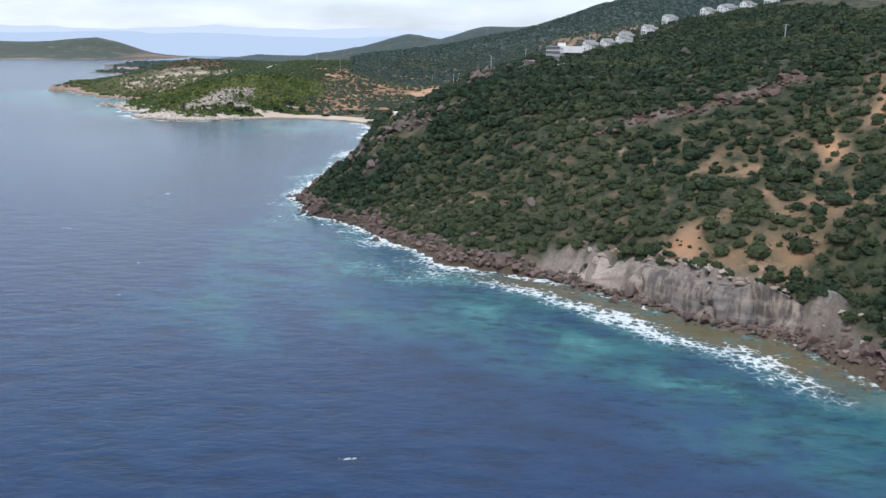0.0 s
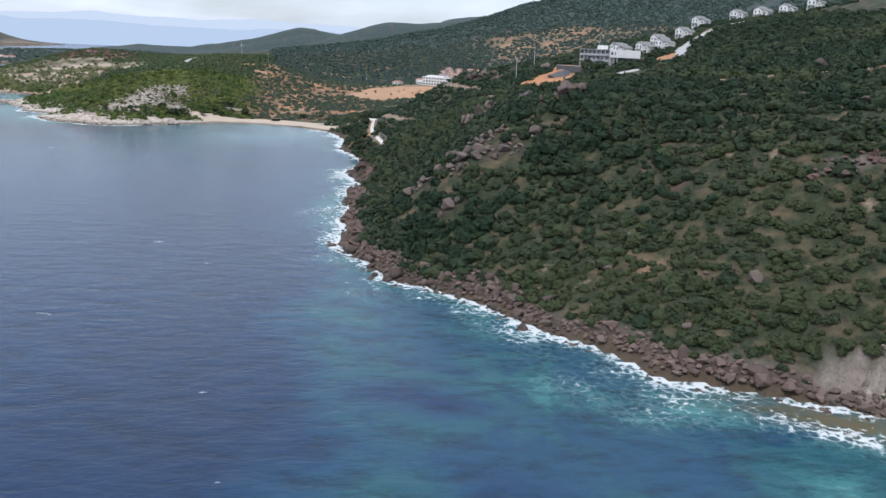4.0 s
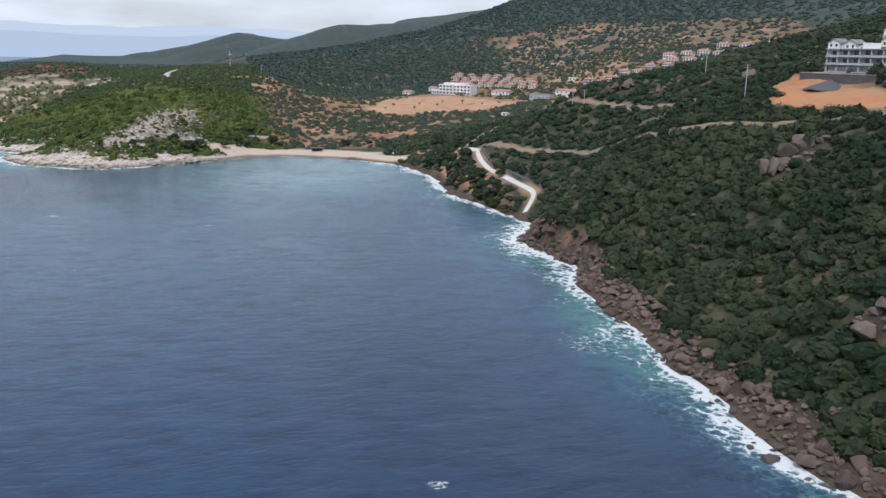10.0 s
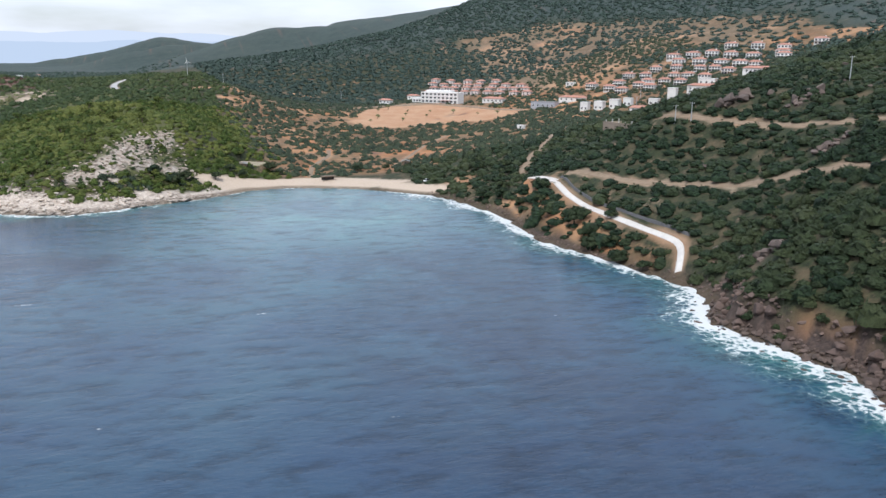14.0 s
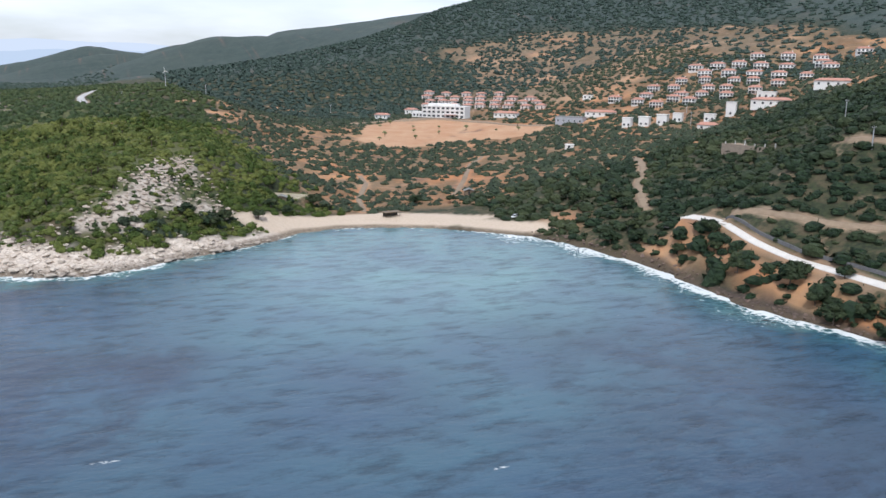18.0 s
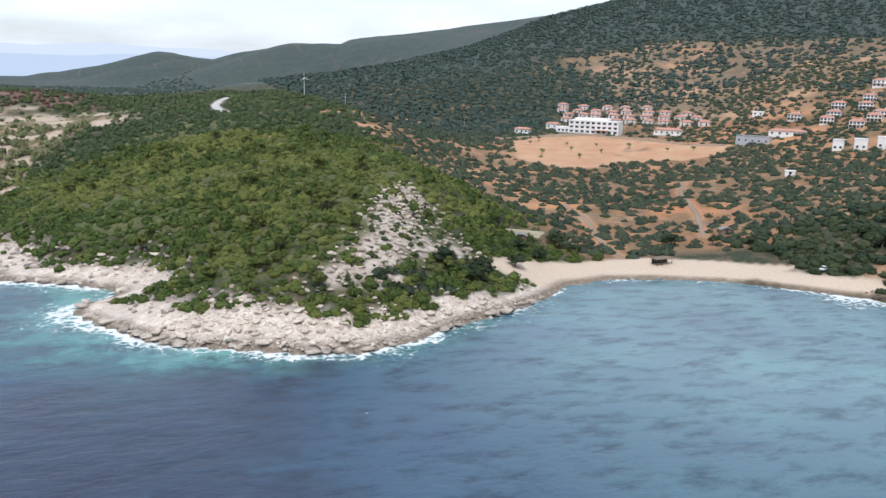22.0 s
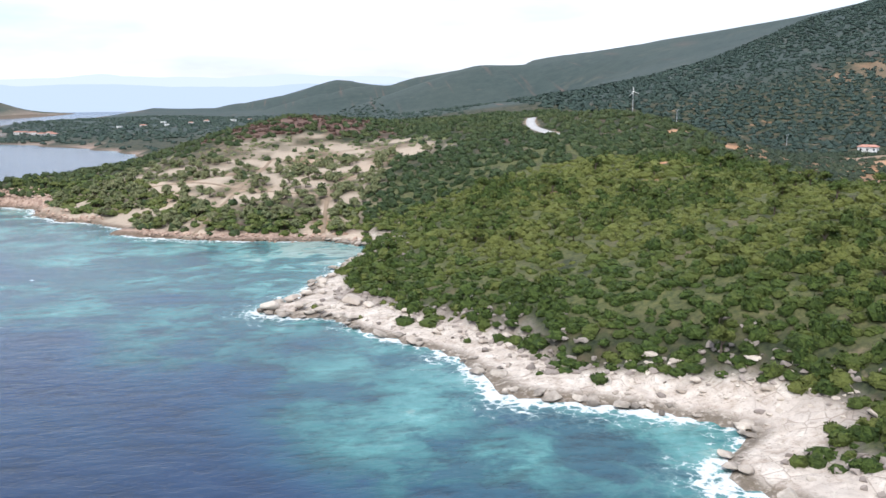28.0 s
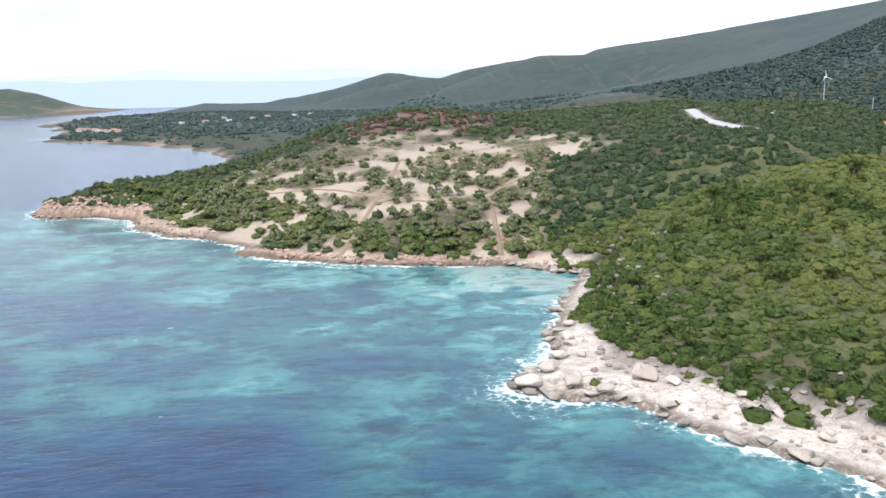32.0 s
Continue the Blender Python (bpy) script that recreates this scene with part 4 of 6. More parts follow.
def scatter(x0, x1, y0, y1, pace, seed):
    r = np.random.default_rng(seed)
    gx, gy = np.meshgrid(np.arange(x0, x1, pace), np.arange(y0, y1, pace))
    return gx.ravel() + r.uniform(-0.85, 0.85, gx.size) * pace, gy.ravel() + r.uniform(-0.85, 0.85, gx.size) * pace, r


def thicket(name, x, y, z, size, tone, leaves, material, seed, label, kinds=16, flat=0.75, leaf=0.3):
    """All bushes of a stretch of scrub as one mesh."""
    r = np.random.default_rng(seed)
    models = [clumps(r, leaves, flat * r.uniform(0.8, 1.2), leaf) for _ in range(kinds)]
    which = r.integers(0, kinds, len(x))
    turn = r.uniform(0, 2 * math.pi, len(x))
    out, tones = [], []
    for k in range(kinds):
        s = which == k
        if not s.any():
            continue
        c, q = np.cos(turn[s])[:, None, None], np.sin(turn[s])[:, None, None]
        m = models[k][None]
        px = (m[..., 0] * c - m[..., 1] * q) * size[s, None, None] + x[s, None, None]
        py = (m[..., 0] * q + m[..., 1] * c) * size[s, None, None] + y[s, None, None]
        pz = m[..., 2] * size[s, None, None] + z[s, None, None] - 0.25
        out.append(np.stack([px, py, pz], -1).reshape(-1, 3))
        tones.append(np.repeat(tone[s], models[k].shape[0]))
    pts = np.concatenate(out)
    mesh = mesh_of(name, pts, np.arange(len(pts)).reshape(-1, 3), material, np.concatenate(tones))
    return tagged(new(name, mesh), label, "scrub", kind="stuff")


def clear(x, y, d, z, gap=0.7):
    """Where plants may stand: off the rock, the beach, the tracks, the field and the built ground."""
    ok = (blob(x, y, 46, 506, 11, 36, -5) < 0.4) & (blob(x, y, 33, 482, 11, 40) < 0.45) & (blob(x, y, 62, 452, 13, 12) < 0.4) & (blob(x, y, 100, 500, 10, 30, -30) < 0.5) & (d > 3) & (z["field"] < 0.3) & (z["sand"] < 0.7) & (road_gap(x, y) > gap - 0.3) & (road_gap(x, y, ("ramp",)) > 2.4) & ((y > 400) | (x < 80) | (road_gap(x, y, ("lower",)) > 5)) & (road_gap(x, y, ("hill",)) > 3.5)
    for cx, cy, half, wide, turn, _, _ in TERRACES:
        ok &= blob(x, y, cx, cy, half + 2, wide + 2, turn) < 0.4
    return ok


def plant(name, box, pace, seed, chance, size, tone, leaves, material, label, **more):
    x, y, r = scatter(*box, pace, seed)
    d = shore(x, y)
    keep = d > 3
    x, y, d = x[keep], y[keep], d[keep]
    z = zones(x, y, d)
    p = chance(x, y, d, z) * clear(x, y, d, z)
    keep = r.uniform(size=x.size) < p
    x, y, d = x[keep], y[keep], d[keep]
    z = {k: v[keep] for k, v in z.items()}
    s = size(x, y, z, r)
    return thicket(name, x, y, heights(x, y, d), s, np.clip(tone(x, y, z, r), 0, 1), leaves, material, seed, label, **more)


def maquis_chance(x, y, d, z):
    n = fbm(x, y, 22, 501)
    p = np.clip(2.1 - 0.6 * step(-10, 60, x) * step(400, 300, y) - (1.45 + 0.4 * step(300, 280, y)) * z["bare"] - 0.9 * z["dry"] + 0.5 * n, 0.16, 1) * (1 - 0.86 * z["rock"] * ~((y < 245) & (d > 10.5))) * (1 - z["west"]) * (1 - 0.8 * step(0.22, 0.5, crags(x, y + 3)))
    return p * (y < 800)


def some_tone(x, y, z, r):
    return 0.3 + 0.3 * step(400, 280, y) + 0.9 * fbm(x, y, 40, 77) + 0.7 * fbm(x, y, 13, 74) + r.normal(0, 0.27, x.size)


plant("scrub", (-62, 250, 120, 400), 3.0, 61, maquis_chance, lambda x, y, z, r: np.clip(r.lognormal(0.86 - 0.3 * step(345, 290, y), 0.34, x.size), 0.8, 4.2) * (1 - 0.25 * z["rock"]), some_tone, 36, MAQUIS,
      "dense dark green evergreen scrub on the rocky hillside", flat=0.85, leaf=0.25)
plant("scrub", (-62, 200, 400, 560), 3.0, 62, maquis_chance, lambda x, y, z, r: np.clip(r.lognormal(0.86, 0.3, x.size), 1.0, 4.6) * (1 - 0.25 * z["rock"]), some_tone, 42, MAQUIS,
      "dense dark green evergreen scrub above the boulder shore", flat=0.85, leaf=0.24)
plant("scrub", (-62, 240, 560, 800), 3.7, 60, maquis_chance, lambda x, y, z, r: np.clip(r.lognormal(0.85, 0.3, x.size), 1.1, 4.6), some_tone, 12, MAQUIS,
      "dense dark green evergreen scrub between two dirt tracks")


def point_chance(x, y, d, z):
    n = fbm(x, y, 16, 601)
    return np.clip(0.98 + 0.9 * n, 0.55, 1) * (1 - 0.92 * step(0.35, 0.6, clearings(x, y))) * (1 - z["rock"] * np.where((d > 11.5 + 2.5 * n + 4 * blob(x, y, -340, 892, 24, 22) + 2 * blob(x, y, -312, 862, 24, 30) - 6 * step(912, 928, y)) | ((x > -232) & (d > 8.5 + 2 * n)), 0.25, 0.99)) * z["west"] * (1 - 0.86 * step(0.22, 0.62, white_scar(x, y))) * (1 - 0.9 * z["grove"]) * (y > 730) * (y < 1330) * (1 - 0.5 * z["burnt"])


plant("scrub", (-400, -120, 720, 1010), 2.5, 63, point_chance, lambda x, y, z, r: np.clip(r.lognormal(0.5, 0.28, x.size), 0.8, 3.2), lambda x, y, z, r: 0.28 + 0.4 * step(18, 55, shore(x, y)) + 1.0 * fbm(x, y, 26, 78) + r.normal(0, 0.25, x.size), 26, PINE, "bright green low bushes on the limestone point", flat=0.75, leaf=0.25)
plant("scrub", (-380, -120, 720, 1010), 4.6, 69, lambda x, y, d, z: point_chance(x, y, d, z) * np.clip(0.5 + 2.2 * fbm(x, y, 34, 607), 0, 1), lambda x, y, z, r: r.uniform(1.5, 2.7, x.size),
      lambda x, y, z, r: 0.02 + 0.3 * fbm(x, y, 20, 80) + r.normal(0, 0.12, x.size), 60, PINE, "darker green pine thickets on the limestone point", flat=1.15, leaf=0.22)
plant("scrub", (-540, -120, 1010, 1330), 4.2, 64, point_chance, lambda x, y, z, r: r.uniform(1.6, 3.2, x.size),
      lambda x, y, z, r: 0.15 + 0.6 * fbm(x, y, 60, 79) + r.normal(0, 0.2, x.size), 14, WOOD, "dark green pine scrub on the rising ground behind the point", flat=0.9, leaf=0.26)

plant("scrub", (-500, -262, 1000, 1200), 3.6, 58, lambda x, y, d, z: z["grove"] * (z["sand"] < 0.55) * np.clip(0.7 + 1.2 * fbm(x, y, 24, 613), 0.05, 1) * (d > 8), lambda x, y, z, r: r.uniform(0.8, 1.9, x.size),
      lambda x, y, z, r: 0.35 + 0.9 * fbm(x, y, 30, 81) + r.normal(0, 0.25, x.size), 16, OLIVE, "low green and olive bushes between the trees of the grove")
plant("scrub", (-500, -300, 998, 1180), 2.8, 57, lambda x, y, d, z: np.clip(0.75 + 1.0 * fbm(x, y, 18, 617), 0, 1) * (d > 7) * (d < 30 + 36 * blob(x, y, -450, 1095, 45, 45)) * (1 - 0.9 * z["rock"]), lambda x, y, z, r: r.uniform(1.2, 2.6, x.size),
      lambda x, y, z, r: 0.45 + 1.0 * fbm(x, y, 22, 82) + r.normal(0, 0.2, x.size), 18, SHRUB, "fresh green thicket above the cove")


plant("scrub", (-235, -150, 735, 790), 2.6, 56, lambda x, y, d, z: 0.9 * step(0.35, 0.6, blob(x, y, -205, 751, 14, 4.5, 12) + blob(x, y, -176, 768, 12, 5, 35) + 0.4 * fbm(x, y, 8, 619)) * (d > 7), lambda x, y, z, r: r.uniform(1.2, 2.4, x.size),
      lambda x, y, z, r: 0.15 + r.normal(0, 0.15, x.size), 30, DRYLEAF, "dark green bushes at the foot of the white slide", flat=0.9, leaf=0.26)
plant("scrub", (-240, -150, 740, 835), 2.4, 53, lambda x, y, d, z: 0.5 * step(0.2, 0.5, white_scar(x, y)) * (d > 9), lambda x, y, z, r: r.uniform(0.5, 1.5, x.size), lambda x, y, z, r: 0.3 + r.normal(0, 0.2, x.size), 24, WOOD,
      "small green bushes between the white stones of the slide", flat=0.9, leaf=0.28)
plant("scrub", (35, 120, 165, 240), 2.3, 51, lambda x, y, d, z: 0.75 * step(0.45, 0.62, 0.5 + 0.9 * fbm(x, y, 11, 629)) * (d > 10) * (d < 15.5), lambda x, y, z, r: r.uniform(1.0, 2.3, x.size), lambda x, y, z, r: 0.3 + r.normal(0, 0.25, x.size), 34, MAQUIS,
      "dark green bushes hanging over the edge of the sea cliff", flat=0.9, leaf=0.25)
plant("scrub", (50, 130, 195, 265), 2.2, 52, lambda x, y, d, z: 0.30 * step(0.3, 0.6, z["bare"]) * (d > 14), lambda x, y, z, r: r.uniform(0.35, 0.95, x.size), lambda x, y, z, r: 0.5 + r.normal(0, 0.25, x.size), 20, MAQUIS,
      "small dry bushes on the bare orange soil", flat=0.8, leaf=0.3)


plant("scrub", (-410, -270, 1170, 1245), 3.4, 55, lambda x, y, d, z: 0.8 * step(0.4, 0.7, z["burnt"]), lambda x, y, z, r: r.uniform(0.9, 2.2, x.size), lambda x, y, z, r: 0.3 + r.normal(0, 0.3, x.size), 14, CHARRED,
      "red-brown burnt scrub on the knoll behind the grove", flat=0.8, leaf=0.34)


def valley_chance(x, y, d, z):
    n = fbm(x, y, 34, 701)
    return np.clip(0.82 + 0.1 * step(100, 260, x) + 0.2 * step(1010, 960, y) + 1.9 * n + 0.65 * step(0.15, 0.5, z["dark"]), 0.05, 1) * (1 - z["west"]) * (y > 790) * (1 - z["rock"])


plant("scrub", (-170, 330, 785, 1180), 4.8, 65, valley_chance, lambda x, y, z, r: r.uniform(1.7, 3.4, x.size), lambda x, y, z, r: 0.25 + r.normal(0, 0.25, x.size), 8, DRYLEAF,
      "scattered olive trees and bushes on dry tan ground")
plant("scrub", (-140, 720, 1180, 1750), 6.2, 66, valley_chance, lambda x, y, z, r: r.uniform(1.8, 4.4, x.size), lambda x, y, z, r: 0.05 + r.normal(0, 0.15, x.size), 6, HAZED_UPLAND,
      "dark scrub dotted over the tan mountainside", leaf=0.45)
plant("scrub", (240, 700, 300, 1180), 7.0, 67, lambda x, y, d, z: (x > 330 - 0.3 * (y - 800) * (y < 1100)) * np.clip(0.6 + fbm(x, y, 34, 701), 0.1, 1), lambda x, y, z, r: r.uniform(2.4, 4.4, x.size), lambda x, y, z, r: 0.05 + r.normal(0, 0.15, x.size), 6, HAZED_UPLAND,
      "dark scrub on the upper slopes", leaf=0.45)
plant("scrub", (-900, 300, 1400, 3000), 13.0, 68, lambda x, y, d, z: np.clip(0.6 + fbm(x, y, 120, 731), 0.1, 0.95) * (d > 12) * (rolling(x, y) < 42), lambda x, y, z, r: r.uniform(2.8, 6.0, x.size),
      lambda x, y, z, r: 0.3 + r.normal(0, 0.25, x.size), 4, HAZED_UPLAND, "far woods and scrub on the low coastal plain", leaf=0.5)


# ---- helpers for things ----
def part(name, bm, material, parent=None, label=""):
    """Links a bmesh as one mesh object, under a thing or a part."""
    mesh = bpy.data.meshes.new(name)
    bm.to_mesh(mesh)
    bm.free()
    mesh.materials.append(material)
    ob = new(name, mesh)
    ob.parent = parent
    return tagged(ob, label)


def thing(name, label, category, group="", at=(0, 0, 0), turn=0.0):
    ob = new(name)
    ob.empty_display_size = 0.5
    ob.matrix_basis = pose(*at, 0, 0, turn)
    return tagged(ob, label, category, group)


def block(x0, x1, y0, y1, z0, z1, bevel=0.0, bm=None):
    bm = bm or bmesh.new()
    made = bmesh.ops.create_cube(bm, size=1, matrix=Matrix.Translation(((x0 + x1) / 2, (y0 + y1) / 2, (z0 + z1) / 2)) @ Matrix.Diagonal((x1 - x0, y1 - y0, z1 - z0, 1)))
    if bevel:
        edges = {e for v in made["verts"] for e in v.link_edges}
        bmesh.ops.bevel(bm, geom=list(edges), offset=bevel, segments=1, affect="EDGES", profile=0.5)
    return bm


def solid(points, faces):
    bm = bmesh.new()
    v = [bm.verts.new(p) for p in points]
    for f in faces:
        bm.faces.new([v[i] for i in f])
    bmesh.ops.recalc_face_normals(bm, faces=bm.faces)
    return bm


def hip_roof(w, d, z, rise, over=0.5, ridge=0.45):
    a, b, r = w / 2 + over, d / 2 + over, w / 2 * ridge
    return solid([(-a, -b, z), (a, -b, z), (a, b, z), (-a, b, z), (-a, -b, z + 0.18), (a, -b, z + 0.18), (a, b, z + 0.18), (-a, b, z + 0.18), (-r, 0, z + rise), (r, 0, z + rise)],
                 [(0, 1, 2, 3), (0, 1, 5, 4), (1, 2, 6, 5), (2, 3, 7, 6), (3, 0, 4, 7), (4, 5, 9, 8), (5, 6, 9), (6, 7, 8, 9), (7, 4, 8)])


def gable_roof(w, d, z, rise, over=0.4):
    a, b, t = w / 2 + over, d / 2 + over, 0.22
    e = z - rise * over / (w / 2)
    pts = []
    for y in (-b, b):
        pts += [(-a, y, e), (0, y, z + rise), (a, y, e), (a, y, e + t), (0, y, z + rise + t), (-a, y, e + t)]
    return solid(pts, [(0, 1, 4, 5), (1, 2, 3, 4), (6, 7, 10, 11), (7, 8, 9, 10), (0, 1, 7, 6), (1, 2, 8, 7), (2, 3, 9, 8), (3, 4, 10, 9), (4, 5, 11, 10), (5, 0, 6, 11)])


def gable_wall(w, d, high, rise):
    a, b = w / 2, d / 2
    pts = []
    for y in (-b, b):
        pts += [(-a, y, -3), (a, y, -3), (a, y, high), (0, y, high + rise), (-a, y, high)]
    return solid(pts, [(0, 1, 2, 3, 4), (5, 6, 7, 8, 9), (0, 1, 6, 5), (1, 2, 7, 6), (2, 3, 8, 7), (3, 4, 9, 8), (4, 0, 5, 9)])


def window(parent, x, z, w, h, y, frame, name="window", pane=GLASS):
    """A framed window set in a wall that faces -y."""
    bm = block(x - w / 2 - 0.09, x + w / 2 + 0.09, y - 0.07, y + 0.1, z + h, z + h + 0.1)
    block(x - w / 2 - 0.09, x + w / 2 + 0.09, y - 0.14, y + 0.1, z - 0.1, z, bm=bm)
    block(x - w / 2 - 0.09, x - w / 2, y - 0.07, y + 0.1, z, z + h, bm=bm)
    block(x + w / 2, x + w / 2 + 0.09, y - 0.07, y + 0.1, z, z + h, bm=bm)
    ob = part(name, bm, frame, parent)
    part("pane", block(x - w / 2, x + w / 2, y - 0.035, y + 0.05, z, z + h), pane, ob)
    return ob


def tube(points, radii, sides=6, bm=None):
    """A tapered stem through the points."""
    bm = bm or bmesh.new()
    rings = []
    for k, (p, r) in enumerate(zip(points, radii)):
        a, b = Vector(points[max(k - 1, 0)]), Vector(points[min(k + 1, len(points) - 1)])
        q = (b - a).to_track_quat("Z", "Y")
        rings.append([bm.verts.new(Vector(p) + q @ Vector((r * math.cos(2 * math.pi * i / sides), r * math.sin(2 * math.pi * i / sides), 0))) for i in range(sides)])
    for lo, hi in zip(rings, rings[1:]):
        for i in range(sides):
            bm.faces.new((lo[i], lo[(i + 1) % sides], hi[(i + 1) % sides], hi[i]))
    bm.faces.new(rings[-1])
    bm.faces.new(rings[0][::-1])
    return bm


# ---- roads, walls ----
def ribbon(name, pts, half, lift, material, label, category):
    line = along(pts + [pts[-1]], 2.5)
    line.append(pts[-1])
    p = np.array(line)
    for _ in range(4):
        p[1:-1] = (p[:-2] + 2 * p[1:-1] + p[2:]) / 4
    t = np.gradient(p, axis=0)
    t /= np.linalg.norm(t, axis=1)[:, None] + 1e-9
    side = np.c_[-t[:, 1], t[:, 0]]
    steps = np.linspace(-1, 1, 5)
    edge = 1 + 0.12 * fbm(p[:, 0], p[:, 1], 7, 888)
    rows = [p + side * half * s * edge[:, None] for s in steps]
    z = [height_at(r[:, 0], r[:, 1]) + lift + (0.0 if abs(s) < 0.9 else -0.12) for r, s in zip(rows, steps)]
    top = np.concatenate([np.c_[r, h] for r, h in zip(rows, z)])
    n = len(p)
    faces = [(k * n + i, (k + 1) * n + i, (k + 1) * n + i + 1, k * n + i + 1) for k in range(4) for i in range(n - 1)]
    rim = [k * n for k in range(5)] + [4 * n + i for i in range(1, n)] + [k * n + n - 1 for k in range(3, -1, -1)] + list(range(n - 2, 0, -1))
    low = len(top)
    points = np.concatenate([top, top[rim] - (0, 0, 0.5)])
    faces += [(rim[i], low + i, low + (i + 1) % len(rim), rim[(i + 1) % len(rim)]) for i in range(len(rim))]
    mesh = mesh_of(name, points, faces, material, smooth=True)
    return tagged(new(name, mesh), label, category, kind="structure")


TRACKS = {"ramp": (RAMP, "pale concrete road running down to the shore"), "lower": (DIRT, "dirt track across the scrub slope"), "upper": (DIRT, "dirt track below the building site"),
          "valley": (DIRT, "dirt track through bushes"), "beach_path": (DIRT, "pale path leading inland from the beach"), "orchard": (DIRT, "sandy track between olive trees"),
          "hill": (CONCRETE, "pale road over the wooded hill"), "grove_a": (DIRT, "footpath through the olive grove"), "grove_b": (DIRT, "footpath from the cove up the grove"),
          "grove_c": (DIRT, "level track across the olive grove"), "site": (CONCRETE, "wide concrete road at the building site"), "hotel": (DIRT, "pale access road past the hotel")}
for key, (surface, label) in TRACKS.items():
    ribbon("road", ROADS[key][1], ROADS[key][0], 0.16, surface, label, "road")
corners = [(-41, 676.5), (-37.5, 668), (-35.4, 661), (-31.5, 665), (-30.5, 672), (-33, 679)]
pad = part("pavement", solid([(x, y, z) for z in (14.4, 15.52) for x, y in corners], [tuple(range(6)), tuple(range(6, 12))] + [(i, (i + 1) % 6, 6 + (i + 1) % 6, 6 + i) for i in range(6)]), RAMP)
tagged(pad, "pale concrete turning place above the rocky shore", "pavement", kind="structure")


def wall_along(name, pts, thick, high, material, label, sink=1.0):
    line = along(pts, 3.0) + [pts[-1]]
    p = np.array(line, float)
    t = np.gradient(p, axis=0)
    t /= np.linalg.norm(t, axis=1)[:, None]
    side = np.c_[-t[:, 1], t[:, 0]] * thick / 2
    z = height_at(p[:, 0], p[:, 1])
    n = len(p)
    v = np.concatenate([np.c_[p + side, z - sink], np.c_[p - side, z - sink], np.c_[p + side, z + high], np.c_[p - side, z + high]])
    f = []
    for i in range(n - 1):
        f += [(i, i + 1, 2 * n + i + 1, 2 * n + i), (n + i + 1, n + i, 3 * n + i, 3 * n + i + 1), (2 * n + i, 2 * n + i + 1, 3 * n + i + 1, 3 * n + i)]
    f += [(0, 2 * n, 3 * n, n), (n - 1, 2 * n - 1, 4 * n - 1, 3 * n - 1)]
    return tagged(new(name, mesh_of(name, v, f, material)), label, "wall")


wall_along("parapet_wall", [(-31, 575), (-31.2, 587), (-33, 604), (-35, 630), (-34, 648), (-31, 666)], 0.5, 0.9, ASPHALT, "low dark grey wall beside the ramp road")


def site_wall():
    ob = thing("retaining_wall", "dark stone retaining wall below the unfinished block", "wall", at=(54.6, 509, 54), turn=-85)
    for k in range(8):
        part("panel", block(-22 + k * 5.5, -16.55 + k * 5.5, -0.25, 0.25, -2, 5.7 - 0.05 * (k % 2), 0.05), ASPHALT, ob)
    part("coping", block(-22.1, 22.1, -0.4, 0.4, 5.72, 5.92, 0.03), CONCRETE, ob, "grey concrete coping")
    heap = bmesh.new()
    bmesh.ops.create_cone(heap, cap_ends=True, segments=24, radius1=7.5, radius2=1.2, depth=3.0)
    for v in heap.verts:
        v.co += Vector(noise.noise_vector(v.co * 0.6)) * 0.9
    pile = part("spoil_heap", heap, ASPHALT)
    pile.matrix_basis = pose(50.5, 513, level(50.5, 513) + 1.1)
    tagged(pile, "dark gravel heap in front of the retaining wall", "gravel")


site_wall()


# ---- buildings ----
def unfinished_block():
    """Three storeys of bare bays that look west, with a white end bay."""
    ob = thing("apartment_block", "unfinished grey concrete apartment block with open bays", "building", at=(67.8, 516, 60), turn=-85)
    w, storey = 38.0, 2.85
    part("wall", block(-w / 2, w / 2, 1.6, 13, -2, 8.4), GREYRENDER, ob, "grey rendered rear body")
    for k in range(4):
        part("floor_slab", block(-w / 2 - 0.3, w / 2 + 0.3, -0.5, 13.2, k * storey - 0.15, k * storey + 0.18, 0.03), CONCRETE, ob)
    for k in range(8):
        x = -w / 2 + 0.3 + k * (w - 0.6) / 7
        for s in range(3):
            part("column", block(x - 0.28, x + 0.28, -0.15, 0.4, s * storey + 0.18, (s + 1) * storey - 0.15), CONCRETE, ob)
    for s in range(3):
        for k in range(7):
            x = -w / 2 + 0.3 + (k + 0.5) * (w - 0.6) / 7
            if s > 0 or k > 3:
                window(ob, x, s * storey + 0.75, 3.0, 1.55, 1.55, CONCRETE)
            part("parapet", block(x - 2.35, x + 2.35, -0.05, 0.1, s * storey + 0.18, s * storey + (0.75 if s else 0.4)), GREYRENDER, ob)
    part("end_bay", block(w / 2 + 0.4, w / 2 + 9, -0.2, 12, 4.9, 8.7, 0.04), RENDERED, ob, "white rendered end bay raised on posts")
    window(ob, w / 2 + 3.2, 6.2, 2.4, 1.3, -0.2, CONCRETE)
    window(ob, w / 2 + 6.8, 6.2, 1.2, 1.3, -0.2, CONCRETE)
    for k in range(3):
        part("post", block(w / 2 + 0.8 + k * 3.7, w / 2 + 1.3 + k * 3.7, -0.1, 0.4, -2, 4.9), CONCRETE, ob)
    part("undercroft", block(w / 2 + 0.4, w / 2 + 9, 3, 12, -2, 4.88), DARK, ob, "dark undercroft")
    part("stair_head", block(-6, -1.5, 4, 8, 8.4, 10.8, 0.05), RENDERED, ob, "white stair head on the flat roof")
    return ob


unfinished_block()


